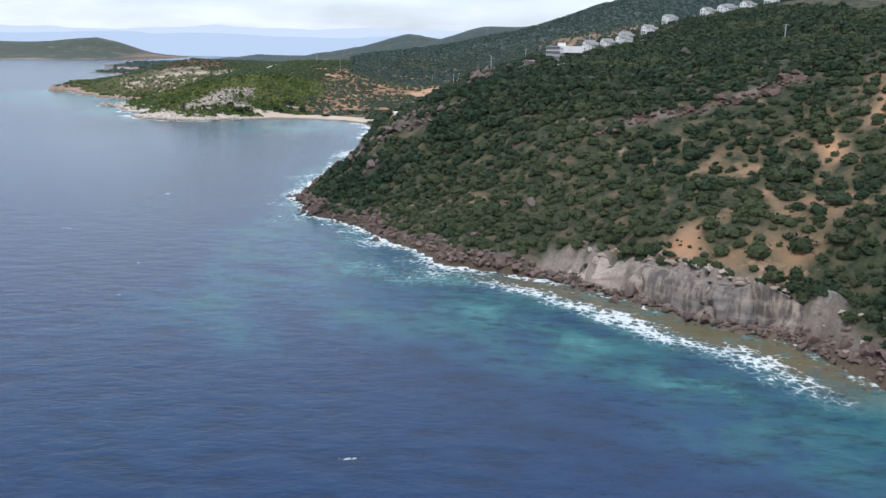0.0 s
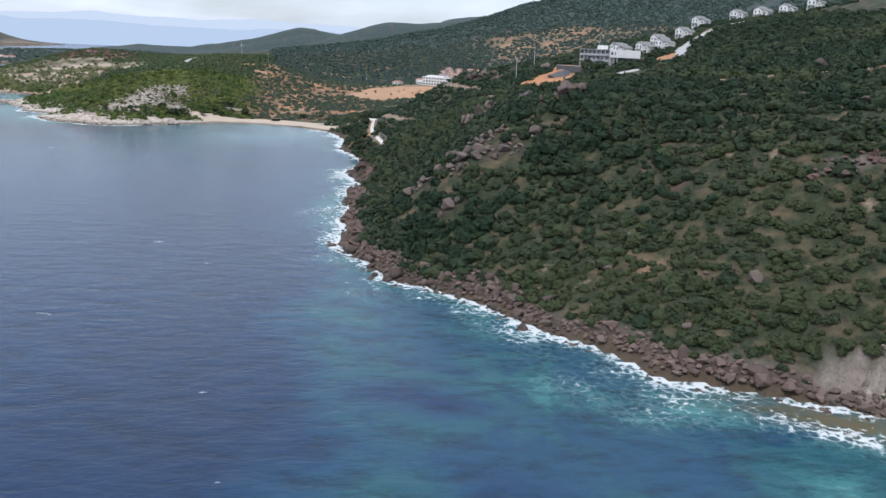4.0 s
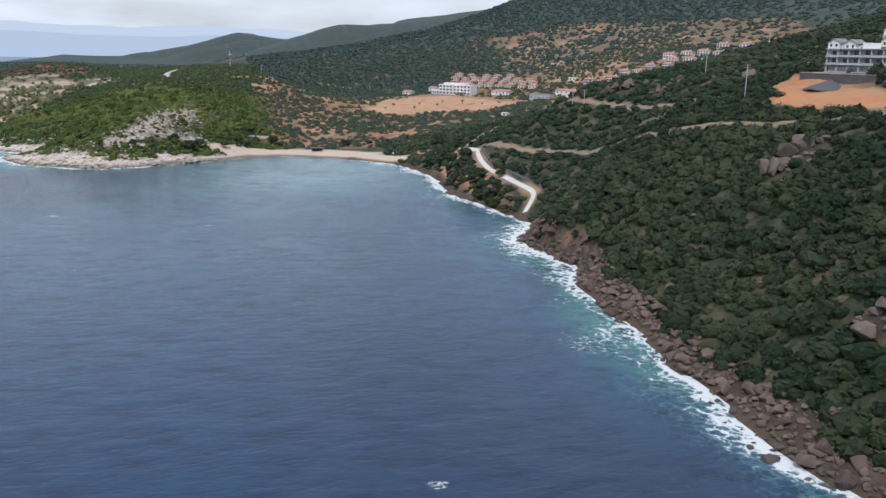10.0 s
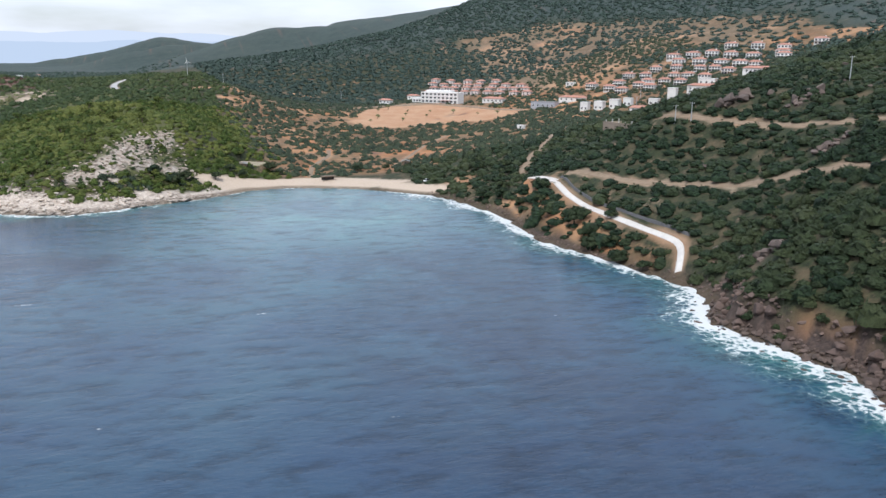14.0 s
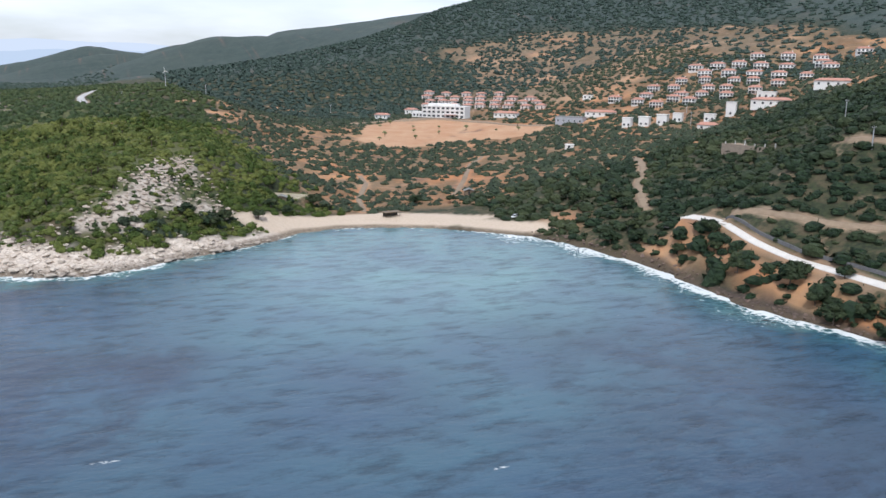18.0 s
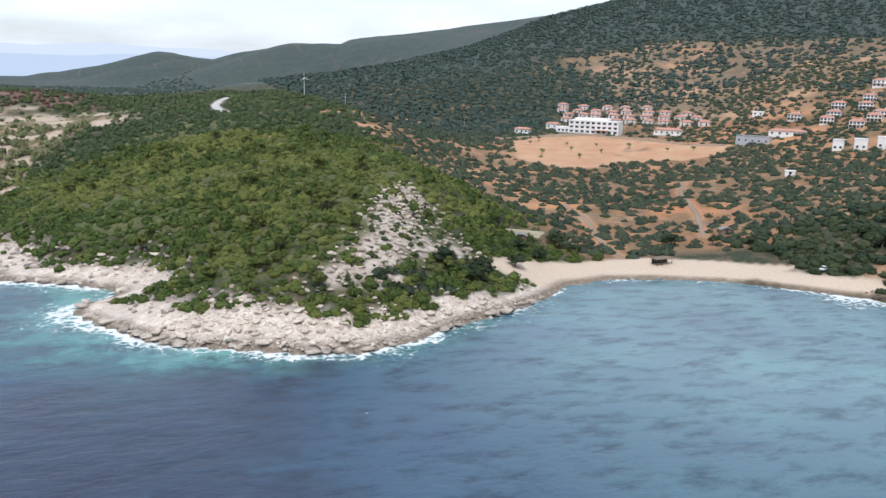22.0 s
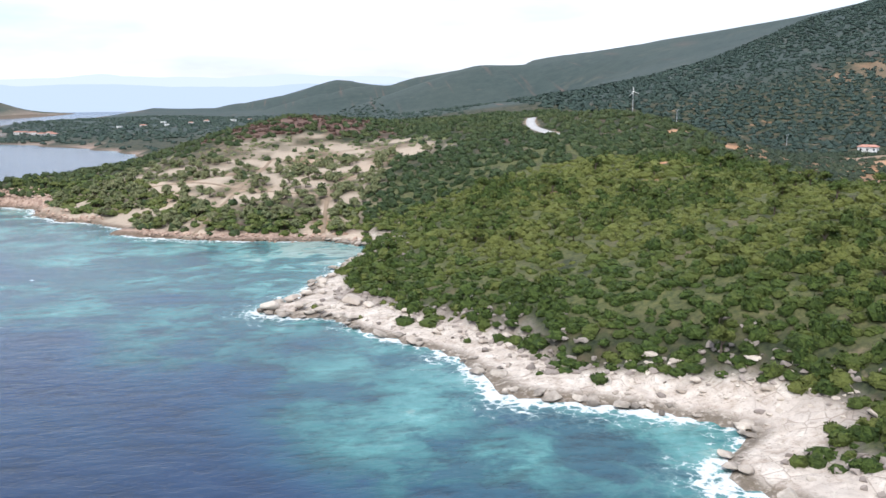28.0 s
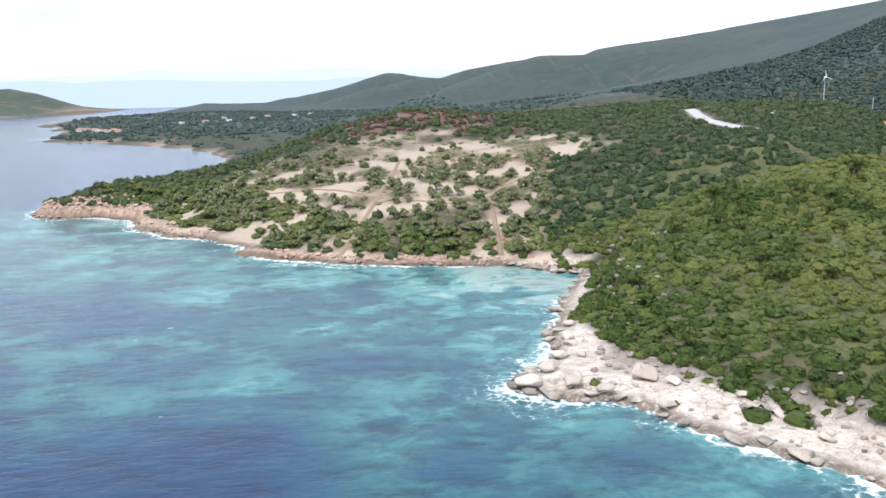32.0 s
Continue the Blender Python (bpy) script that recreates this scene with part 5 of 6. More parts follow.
def white_villa(label, w, d, high, rise, roof, bays):
    ob = thing("villa", label, "house", "white villas beside the building site")
    part("wall", gable_wall(w, d, high, rise), RENDERED, ob)
    part("roof", gable_roof(w, d, high, rise), roof, ob, "dark grey pitched roof")
    for s in range(2):
        for k in range(bays):
            window(ob, (k - (bays - 1) / 2) * w / bays * 0.9, 0.8 + s * 2.5, 0.95, 1.15, -d / 2, RENDERED)
    part("balcony", block(-w / 2 + 0.4, w / 2 - 0.4, -d / 2 - 1.4, -d / 2 - 0.02, 2.4, 2.58, 0.03), CONCRETE, ob)
    wing = part("wing", gable_wall(w * 0.55, d * 0.8, high * 0.82, rise * 0.6), RENDERED, ob)
    wing.matrix_basis = pose(w * 0.72, 1.2, 0)
    part("wing_roof", gable_roof(w * 0.55, d * 0.8, high * 0.82, rise * 0.6), roof, wing)
    window(wing, 0, 2.7, 0.9, 1.0, -d * 0.4, RENDERED)
    window(wing, 0, 0.7, 1.0, 1.4, -d * 0.4, RENDERED)
    return ob


villa = white_villa("new white two-storey villa with a grey gabled roof", 5.4, 7.0, 5.0, 1.6, GREYROOF, 2)
for k, (x, y, dz, turn) in enumerate([(97, 558, 0, -72), (107, 549, 0, -70), (116, 544, 0.3, -66), (138, 569, 0, -66), (157, 590, 0, -68), (100, 572, 0, -72), (122, 566, 0, -70),
                                      (186, 600, 0, -60), (200, 596, 0, -60), (192, 582, 0, -60), (206, 578, 0, -58), (219, 570, 0, -58)]):
    m = pose(x, y, level(x, y) + dz, 0, 0, turn)
    if k == 0:
        villa.matrix_basis = m
    else:
        copy_thing(villa, m)


def hotel():
    ob = thing("hotel", "long white three-storey hotel with rows of windows", "building", at=(71.5, 1136.5, 20), turn=-46.8)
    part("wall", block(-19, 21.5, 0, 13, -2, 10.4, 0.08), RENDERED, ob)
    part("low_wing", block(-30, -19.02, 2, 12, -2, 4.6, 0.06), RENDERED, ob)
    part("setback", block(-15, 12, 3, 12, 10.42, 12.2, 0.05), RENDERED, ob)
    for s in range(3):
        part("cornice", block(-19.2, 21.7, -0.35, -0.02, s * 3.4 + 3.2, s * 3.4 + 3.5), RENDERED, ob)
        for k in range(9):
            window(ob, -16.6 + k * 4.45, s * 3.4 + 0.9, 2.6, 1.6, 0, RENDERED)
    for k in range(3):
        window(ob, -27.6 + k * 3.2, 1.0, 1.8, 1.7, 2, RENDERED)
    part("door", block(17.2, 19.4, -0.06, 0.1, 0, 0.85), DARK, ob)
    part("canopy", block(3, 14, -3.2, -0.02, 2.85, 3.05, 0.03), TILES, ob, "red awning over the terrace")
    return ob


hotel()


def red_villa(label, w=11.5, d=8.5, high=4.9):
    ob = thing("villa", label, "house", "hillside villas")
    part("wall", block(-w / 2, w / 2, -d / 2, d / 2, -4, high, 0.06), RENDERED, ob)
    part("roof", hip_roof(w, d, high, 1.6), TILES, ob, "red tiled hipped roof")
    for k in range(4):
        window(ob, -w / 2 + (k + 0.5) * w / 4, 2.9, 1.5, 1.35, -d / 2, RENDERED)
    for k in (0, 1, 3):
        window(ob, -w / 2 + (k + 0.5) * w / 4, 0.5, 1.7, 1.6, -d / 2, RENDERED)
    part("door", block(w * 0.06, w * 0.19, -d / 2 - 0.05, -d / 2 + 0.05, 0, 2.1), TIMBER, ob)
    part("balcony", block(-w / 2 + 0.3, w / 2 - 0.3, -d / 2 - 1.5, -d / 2 - 0.02, 2.4, 2.58, 0.03), RENDERED, ob)
    part("chimney", block(w * 0.22, w * 0.28, 0.4, 1.2, high + 0.5, high + 2.3, 0.03), RENDERED, ob)
    return ob


first = red_villa("white two-storey villa with a red tiled roof on the hillside")
second = red_villa("small white villa with a red tiled roof on the hillside", 9.2, 7.5, 4.6)
UPPER = [(326, 1033), (336, 1008), (338, 975), (281, 1058), (293, 1044), (303, 1029), (309, 1010), (317, 989), (321, 956), (272, 1036), (281, 1017), (289, 996), (285, 965), (345, 940), (300, 930)]
LOWER = [(249, 1037), (260, 1021), (263, 990), (263, 969), (239, 919), (259, 913), (223, 1040), (227, 1019), (213, 992), (236, 988), (217, 973), (237, 969), (205, 933), (216, 917), (189, 1046),
         (190, 1016), (204, 1024), (182, 982), (201, 986), (195, 960)]
rng = np.random.default_rng(5)
for model, spots in ((first, UPPER), (second, LOWER)):
    for k, (x, y) in enumerate(spots):
        m = pose(x, y, level(x, y) - 0.5, 0, 0, -48 + rng.uniform(-7, 7))
        if k == 0:
            model.matrix_basis = m
        else:
            copy_thing(model, m)


def row_house(label):
    w, d = 8.6, 6.2
    ob = thing("row_house", label, "house", "red-roofed row houses")
    part("wall", block(-w / 2, w / 2, -d / 2, d / 2, -3, 3.3, 0.05), plaster, ob)
    part("roof", hip_roof(w, d, 3.3, 1.5, 0.5, 0.4), TILES, ob, "faded red tiled roof")
    for k in (-1, 1):
        window(ob, k * 2.0, 2.0, 1.1, 0.9, -d / 2, RENDERED)
        window(ob, k * 2.1, 0.2, 1.3, 1.4, -d / 2, RENDERED)
    return ob


plaster = plain("pink_plaster", (0.66, 0.57, 0.53), (0.72, 0.65, 0.62), 1.5, bump=0.1)
model = row_house("pale pink two-storey row house with a red tiled roof")
k = 0
for row, (ax, ay, bx, by, n) in enumerate([(84, 1200, 146, 1096, 9), (92, 1216, 154, 1112, 9), (98, 1238, 156, 1134, 8), (108, 1252, 150, 1176, 5)]):
    for col in range(n):
        u = (col + rng.uniform(-0.15, 0.15)) / (n - 1)
        x, y = ax + (bx - ax) * u, ay + (by - ay) * u
        m = pose(x, y, level(x, y) - 0.6, 0, 0, -50 + rng.uniform(-10, 10))
        if k == 0:
            model.matrix_basis = m
        else:
            copy_thing(model, m)
        k += 1


def shell(x, y, w, d, high, turn, roof, label, openings=2):
    """A plain house of the valley floor."""
    ob = thing("house", label, "house", at=(x, y, level(x, y)), turn=turn)
    part("wall", block(-w / 2, w / 2, -d / 2, d / 2, -3, high, 0.06), RENDERED if roof is not GREYROOF else GREYRENDER, ob)
    if roof is TILES:
        part("roof", hip_roof(w, d, high, 1.6, 0.6, 0.7), TILES, ob, "red tiled roof")
    else:
        part("roof", block(-w / 2 - 0.3, w / 2 + 0.3, -d / 2 - 0.3, d / 2 + 0.3, high + 0.01, high + 0.3, 0.04), roof, ob)
    for k in range(openings):
        window(ob, -w / 2 + (k + 0.5) * w / openings, 0.9, 1.3, 1.4, -d / 2, RENDERED)
    return ob


for x, y, w, d, high, turn, roof, label, n in [
        (128, 1016, 22, 9, 4.5, -50, GREYROOF, "grey flat-roofed service building by the field", 5), (153, 1012, 24, 8, 3.2, -50, TILES, "long low house with a bright red roof", 5),
        (112, 1092, 20, 9, 3.4, -46, TILES, "restaurant with a red tiled roof beside the hotel", 5), (133, 930, 7, 7, 6, -50, RENDERED, "unfinished white cube house", 2),
        (126, 940, 6, 6, 6, -50, RENDERED, "unfinished white cube house", 2), (141, 921, 7, 7, 6.5, -50, RENDERED, "unfinished white cube house", 2), (148, 914, 6, 6, 5.5, -50, RENDERED, "unfinished white cube house", 2),
        (157, 893, 7, 6, 4.5, -50, RENDERED, "small white house among trees", 2), (166, 884, 6, 6, 8.5, -50, RENDERED, "narrow white three-storey house", 1),
        (178, 862, 24, 9, 3.6, -52, TILES, "long house with a red tiled roof", 5), (196, 885, 12, 8, 4, -52, RENDERED, "white bungalow with a flat roof", 3),
        (118, 850, 11, 7, 3, -50, TILES, "small house with a red roof below the road", 2), (205, 840, 22, 8, 3.4, -55, TILES, "long low red-roofed house on the slope", 4),
        (55, 900, 5, 4, 2.6, -40, RENDERED, "small white hut in the olive grove", 1), (186, 1082, 8, 7, 3, -45, RENDERED, "white bungalow above the dry field", 2), (60, 1180, 10, 8, 3.4, -46, TILES, "small red-roofed house behind the hotel", 2),
        (30, 1175, 12, 7, 3.2, -46, TILES, "small red-roofed house at the edge of the field", 3)]:
    shell(x, y, w, d, high, turn, roof, label, n)


for x, y, roof in [(-778, 2100, TILES), (-760, 2075, TILES), (-742, 2050, TILES), (-730, 2028, RENDERED), (-718, 2010, TILES), (-700, 1985, TILES), (-688, 1960, TILES), (-640, 2180, RENDERED), (-610, 2230, TILES),
                   (-575, 2260, RENDERED), (-540, 2330, TILES), (-600, 2400, RENDERED), (-520, 2420, TILES), (-470, 2450, RENDERED), (-440, 2520, TILES)]:
    shell(x, y, 9 + (x % 4), 7, 3.4 + (y % 2), -30 + (x % 40), roof, "distant house of a seaside village among trees", 3)


def foundation():
    """A bare platform with stub columns on the slope."""
    x, y = 34.0, 723.0
    ob = thing("building_foundation", "grey concrete foundation with stub columns on the slope", "foundation", at=(x, y, level(x, y) + 0.6), turn=-80)
    part("retaining_wall", block(-13, 13, -5.4, -5.0, -7, 0.5, 0.04), TANSTONE, ob)
    part("slab", block(-13, 13, -4.98, 5, -5, 0.2, 0.04), DIRT, ob, "earth-covered slab")
    for k in range(6):
        part("column", block(-12.2 + k * 4.8, -11.8 + k * 4.8, -4.4, -4.0, 0.2, 1.3 + 0.5 * (k % 3)), CONCRETE, ob)
    return ob


foundation()


# ---- posts, masts, small things ----
def power_pole(x, y, high, arms, label):
    ob = thing("power_pole", label, "pole", "power poles", at=(x, y, level(x, y)))
    part("pole", tube([(0, 0, -0.5), (0, 0, high * 0.5), (0, 0, high)], [0.22, 0.18, 0.13], 8), GALV, ob)
    for k in range(arms):
        part("crossarm", block(-1.1, 1.1, -0.07, 0.07, high - 0.5 - k * 1.0, high - 0.36 - k * 1.0), GALV, ob)
        for s in (-0.95, 0.95):
            part("insulator", tube([(s, 0, high - 0.36 - k), (s, 0, high - 0.1 - k)], [0.06, 0.05], 6), RENDERED, ob)
    return ob


for x, y, high, arms in [(31, 532, 13, 2), (149, 368, 8.5, 1), (61, 612, 9, 1), (14, 643, 7.5, 1), (10, 648, 7.5, 1), (144, 896, 9, 1), (45, 690, 9, 1), (168, 930, 9, 1), (-8, 1210, 9, 1), (-130, 1128, 9, 1), (112, 640, 9, 1)]:
    power_pole(x, y, high, arms, "tall grey pole with crossarms among scrub")


def wind_turbine():
    ob = thing("wind_turbine", "small white wind turbine on a slender mast", "turbine", at=(-160, 1121, level(-160, 1121)))
    part("mast", tube([(0, 0, -0.5), (0, 0, 6), (0, 0, 12.6)], [0.32, 0.25, 0.16], 10), GALV, ob)
    part("nacelle", block(-0.3, 0.3, -0.9, 0.8, 12.5, 13.1, 0.1), RENDERED, ob)
    for k in range(3):
        a = radians(100 + 120 * k)
        tip = Vector((math.cos(a), 0, math.sin(a)))
        part("blade", tube([Vector((0, -1, 12.8)) + tip * 0.1, Vector((0, -1, 12.8)) + tip * 1.4, Vector((0, -1, 12.8)) + tip * 3.2], [0.16, 0.2, 0.06], 5), RENDERED, ob)


wind_turbine()


def beach_shelter():
    ob = thing("beach_shelter", "low dark timber shelter on the beach", "shelter", at=(-105.5, 780.5, level(-105.5, 780.5)), turn=8)
    for x in (-3.3, -1.1, 1.1, 3.3):
        for y in (-1.2, 1.2):
            part("post", tube([(x, y, -0.3), (x, y, 1.9)], [0.1, 0.09], 6), TIMBER, ob)
    part("roof", block(-3.9, 3.9, -1.9, 1.9, 1.9, 2.15, 0.06), TIMBER, ob, "brushwood roof")
    part("back_screen", block(-3.4, 3.4, 1.15, 1.28, 0, 1.88), DARK, ob, "dark reed screen")


beach_shelter()


def shed(x, y, label):
    ob = thing("shed", label, "shed", at=(x, y, level(x, y)), turn=-20)
    part("wall", block(-2.2, 2.2, -1.6, 1.6, -0.4, 2.0), TIMBER, ob)
    part("roof", gable_roof(4.4, 3.4, 2.0, 0.8), GREYROOF, ob)
    part("door", block(-0.5, 0.5, -1.66, -1.58, 0, 1.8), DARK, ob)


shed(-55, 812, "small grey-roofed shed in the dry meadow")
shed(-146, 806, "little white-sided shed beside the terraced garden")


def car(x, y, turn, paint, label):
    ob = thing("car", label, "car", at=(x, y, level(x, y)), turn=turn)
    part("body", block(-2.1, 2.1, -0.85, 0.85, 0.35, 0.95, 0.18), paint, ob)
    part("cabin", solid([(-1.5, -0.78, 0.95), (1.1, -0.78, 0.95), (1.1, 0.78, 0.95), (-1.5, 0.78, 0.95), (-1.1, -0.65, 1.5), (0.5, -0.65, 1.5), (0.5, 0.65, 1.5), (-1.1, 0.65, 1.5)],
                        [(0, 1, 5, 4), (1, 2, 6, 5), (2, 3, 7, 6), (3, 0, 4, 7), (4, 5, 6, 7)]), GLASS, ob, "dark glazed cabin")
    part("roof", block(-1.05, 0.45, -0.63, 0.63, 1.49, 1.55, 0.02), paint, ob)
    for sx in (-1.3, 1.3):
        for sy in (-0.8, 0.8):
            part("wheel", tube([(sx, sy - 0.1, 0.32), (sx, sy + 0.1, 0.32)], [0.32, 0.32], 12), DARK, ob)


PAINT = plain("white_car_paint", (0.70, 0.71, 0.72), (0.76, 0.77, 0.78), 0.4, rough=0.3, bump=0.0)
car(-60, 756, 20, PAINT, "white car parked at the back of the beach")
car(-192, 1108, 70, PAINT, "white van parked on the wooded hill")
car(-38, 686, 30, DARK, "dark car parked on the concrete turning place")


def garden():
    """Terraced beds on the slope behind the beach."""
    ob = thing("terraced_garden", "small terraced vegetable garden with pale stone edges", "garden", at=(-141, 817, 7), turn=-40)
    for k in range(5):
        part("bed", block(-8, 8, -5.5 + k * 2.3, -3.8 + k * 2.3, -0.5, 0.25 + 0.1 * k, 0.06), BED, ob)
        part("edging", block(-8.2, 8.2, -5.85 + k * 2.3, -5.55 + k * 2.3, -0.5, 0.4 + 0.1 * k, 0.04), LIME, ob)


BED = plain("green_beds", (0.16, 0.19, 0.06), (0.32, 0.28, 0.14), 1.2)
garden()

# ---- far mountains ----
def far_range(name, radius, low, high, base, lift, seed, tint):
    """A plain range of mountains round the north: a flat strip with the haze put into its glowing tint."""
    a = np.radians(np.linspace(low, high, 160))
    top = base + lift * (fbm(a * 2200, a * 0, 330, seed, 5))
    x, y = -200 + radius * np.sin(a), 400 + radius * np.cos(a)
    n = len(a)
    pts = np.concatenate([np.c_[x, y, np.full(n, -2.0)], np.c_[x, y, top]])
    faces = [(i, i + 1, n + i + 1, n + i) for i in range(n - 1)]
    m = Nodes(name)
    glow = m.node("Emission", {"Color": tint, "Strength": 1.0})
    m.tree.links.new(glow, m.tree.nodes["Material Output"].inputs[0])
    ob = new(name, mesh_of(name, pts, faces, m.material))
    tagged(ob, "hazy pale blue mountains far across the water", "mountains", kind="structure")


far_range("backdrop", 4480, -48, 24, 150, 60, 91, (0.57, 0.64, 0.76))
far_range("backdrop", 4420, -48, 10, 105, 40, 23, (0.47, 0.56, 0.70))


# ---- rocks ----
def boulder_mesh(name, seed, material, squash=0.75, worn=True):
    """A rough angular block about 1 m across with worn edges."""
    r = random.Random(seed)
    bm = bmesh.new()
    for k in range(15):
        d = Vector((r.gauss(0, 1), r.gauss(0, 1), r.gauss(0, 1))).normalized() * r.uniform(0.40, 0.66)
        bm.verts.new((d.x, d.y * r.uniform(0.8, 1.0), d.z * squash))
    hull = bmesh.ops.convex_hull(bm, input=bm.verts)
    bmesh.ops.delete(bm, geom=list({g for g in hull["geom_interior"] + hull["geom_unused"] if isinstance(g, bmesh.types.BMVert)}), context="VERTS")
    if worn:
        bmesh.ops.bevel(bm, geom=bm.edges[:], offset=0.03, segments=1, affect="EDGES")
    bmesh.ops.triangulate(bm, faces=bm.faces[:])
    mesh = bpy.data.meshes.new(name)
    bm.to_mesh(mesh)
    bm.free()
    mesh.materials.append(material)
    return mesh


def strew(name, models, x, y, z, size, seed, material, label, category="rocks"):
    """Many stones as one mesh."""
    r = np.random.default_rng(seed)
    shapes = []
    for mesh in models:
        co = np.array([v.co for v in mesh.vertices])
        shapes.append(co[np.array([list(p.vertices) for p in mesh.polygons])])
    which, turn = r.integers(0, len(models), len(x)), r.uniform(0, 6.283, len(x))
    out, tones = [], []
    for k, m in enumerate(shapes):
        s = which == k
        if not s.any():
            continue
        c, q = np.cos(turn[s])[:, None, None], np.sin(turn[s])[:, None, None]
        w = size[s, None, None]
        px, py = m[None, ..., 0] * r.uniform(0.8, 1.4, s.sum())[:, None, None], m[None, ..., 1]
        out.append(np.stack([(px * c - py * q) * w + x[s, None, None], (px * q + py * c) * w + y[s, None, None], m[None, ..., 2] * w + z[s, None, None]], -1).reshape(-1, 3))
        tones.append(np.repeat(r.uniform(0, 1, s.sum()), len(m)))
    pts = np.concatenate(out)
    mesh = mesh_of(name, pts, np.arange(len(pts)).reshape(-1, 3), material, np.concatenate(tones))
    return tagged(new(name, mesh), label, category, kind="stuff")


def rock_field(box, pace, seed, chance):
    x, y, r = scatter(*box, pace, seed)
    d = shore(x, y)
    keep = r.uniform(size=x.size) < chance(x, y, d) * (road_gap(x, y) > 0.5)
    x, y, d = x[keep], y[keep], d[keep]
    return x, y, np.maximum(heights(x, y, d), -0.5), d, r


def set_stones(models, x, y, z, size, r, label, group, name="boulder"):
    for i in range(len(x)):
        ob = new(name, models[i % len(models)])
        s = size[i]
        ob.matrix_basis = pose(x[i], y[i], z[i] + 0.2 * s, r.uniform(-12, 12), r.uniform(-12, 12), r.uniform(0, 360)) @ Matrix.Diagonal((s * r.uniform(0.85, 1.25), s, s * r.uniform(0.8, 1.2), 1))
        tagged(ob, label, "boulder", group)


lava = [boulder_mesh("boulder", 10 + k, LAVA) for k in range(7)]
def rough_of(seed, squash):
    return [boulder_mesh("stone", seed + k, LAVA, squash, False) for k in range(8)]


loose, flat_loose = rough_of(210, 0.75), rough_of(230, 0.5)
granite = [boulder_mesh("boulder", 30 + k, GRANITE, 0.85) for k in range(6)]
lime = [boulder_mesh("boulder", 50 + k, LIME, 0.5) for k in range(7)]
ruddy = stone_material("reddish_stone", (0.34, 0.20, 0.14), (0.52, 0.37, 0.28), (0.60, 0.46, 0.36))
ledges = [boulder_mesh("ledge", 150 + k, LIME, 0.32) for k in range(6)]
red = [boulder_mesh("boulder", 70 + k, ruddy, 0.65) for k in range(5)]

# the brown boulder shore of the south hill
band = lambda x, y, d: np.where((d > -4.5) & (d < 9 - 2.5 * (y < 285) + 4 * fbm(x, y, 20, 801)), np.where(d < -0.5, 0.16, 0.9), 0.0)
x, y, z, d, r = rock_field((-75, 100, 130, 545), 1.32, 81, lambda x, y, d: band(x, y, d) * (x - 2 * y < 5 - 0 * x))
size = r.uniform(0.7, 1.7, len(x)) * np.where(r.uniform(size=len(x)) < 0.12, 2.0, 1)
big = np.argsort(-size * np.where((y > 270) & (y < 430), 1.3, 1))[:105]
rest = np.setdiff1d(np.arange(len(x)), big)
strew("shore_rocks", loose, x[rest], y[rest], z[rest] + 0.22 * size[rest], size[rest], 82, LAVA, "brown volcanic rocks heaped along the waterline")
set_stones(lava, x[big], y[big], z[big], size[big] * 1.15, r, "rough brown volcanic boulder at the waterline", "boulders on the brown shore")
set_stones([boulder_mesh("boulder", 18, LAVA, 0.95)], np.array([-51.0]), np.array([321.0]), np.array([0.5]), np.array([5.6]), r, "large dark brown boulder standing in the surf", "boulders on the brown shore")

# the low sea cliff: buttresses and clefts above the reef
def sea_cliff():
    foot = [(34, 231), (41, 225), (47, 219), (53, 212), (57, 204), (61, 197), (66, 191), (72, 186), (79, 184), (85, 180), (90, 174)]
    p = np.array(along(foot, 0.7) + [foot[-1]])
    for _ in range(6):
        p[1:-1] = (p[:-2] + 2 * p[1:-1] + p[2:]) / 4
    t = np.gradient(p, axis=0)
    t /= np.linalg.norm(t, axis=1)[:, None]
    out = np.c_[t[:, 1], -t[:, 0]]
    out *= np.sign((out * (np.array([40.0, 170.0]) - p)).sum(1))[:, None]
    run = np.r_[0, np.cumsum(np.linalg.norm(np.diff(p, axis=0), axis=1))]
    rows, high = 20, 2.2 + 9.5 * step(6, 26, run) * (0.86 + 0.3 * fbm(run, 0 * run, 9, 521, 2)) * step(run[-1] + 2, run[-1] - 20, run)
    points = []
    for k in range(rows + 1):
        u = k / rows
        cleft = np.abs(fbm(run + 1.5 * fbm(run, run * 0 + u * 9, 4, 541, 2), run * 0 + u * 2.0, 6.5, 523, 3))
        bed = fbm(run * 0.25, run * 0 + u * high * 1.0, 2.2, 527, 3)
        push = 2.6 * step(0.0, 0.16, cleft) + 0.9 * fbm(run, run * 0 + u * 3, 14, 545, 2) + 0.35 * bed + 0.5 * fbm(run, run * 0 + u * 10, 1.6, 531, 2) - 1.1 * step(0.16, 0.02, np.full(len(run), u)) - 1.8 * u ** 3
        q = p + out * (push - 2.0)[:, None]
        points.append(np.c_[q, -0.8 + (high + 0.8) * u])
    back = p - out * 3.4
    points.append(np.c_[back, np.maximum(height_at(back[:, 0], back[:, 1]), high - 0.6) + 0.25])
    back = p - out * 7
    points.append(np.c_[back, height_at(back[:, 0], back[:, 1]) - 1.5])
    n = len(p)
    faces = [(k * n + i, k * n + i + 1, (k + 1) * n + i + 1, (k + 1) * n + i) for k in range(len(points) - 1) for i in range(n - 1)]
    ob = new("sea_cliff", mesh_of("sea_cliff", np.concatenate(points), faces, CLIFF))
    tagged(ob, "low pale grey and tan sea cliff with dark clefts", "cliff", kind="structure")


sea_cliff()

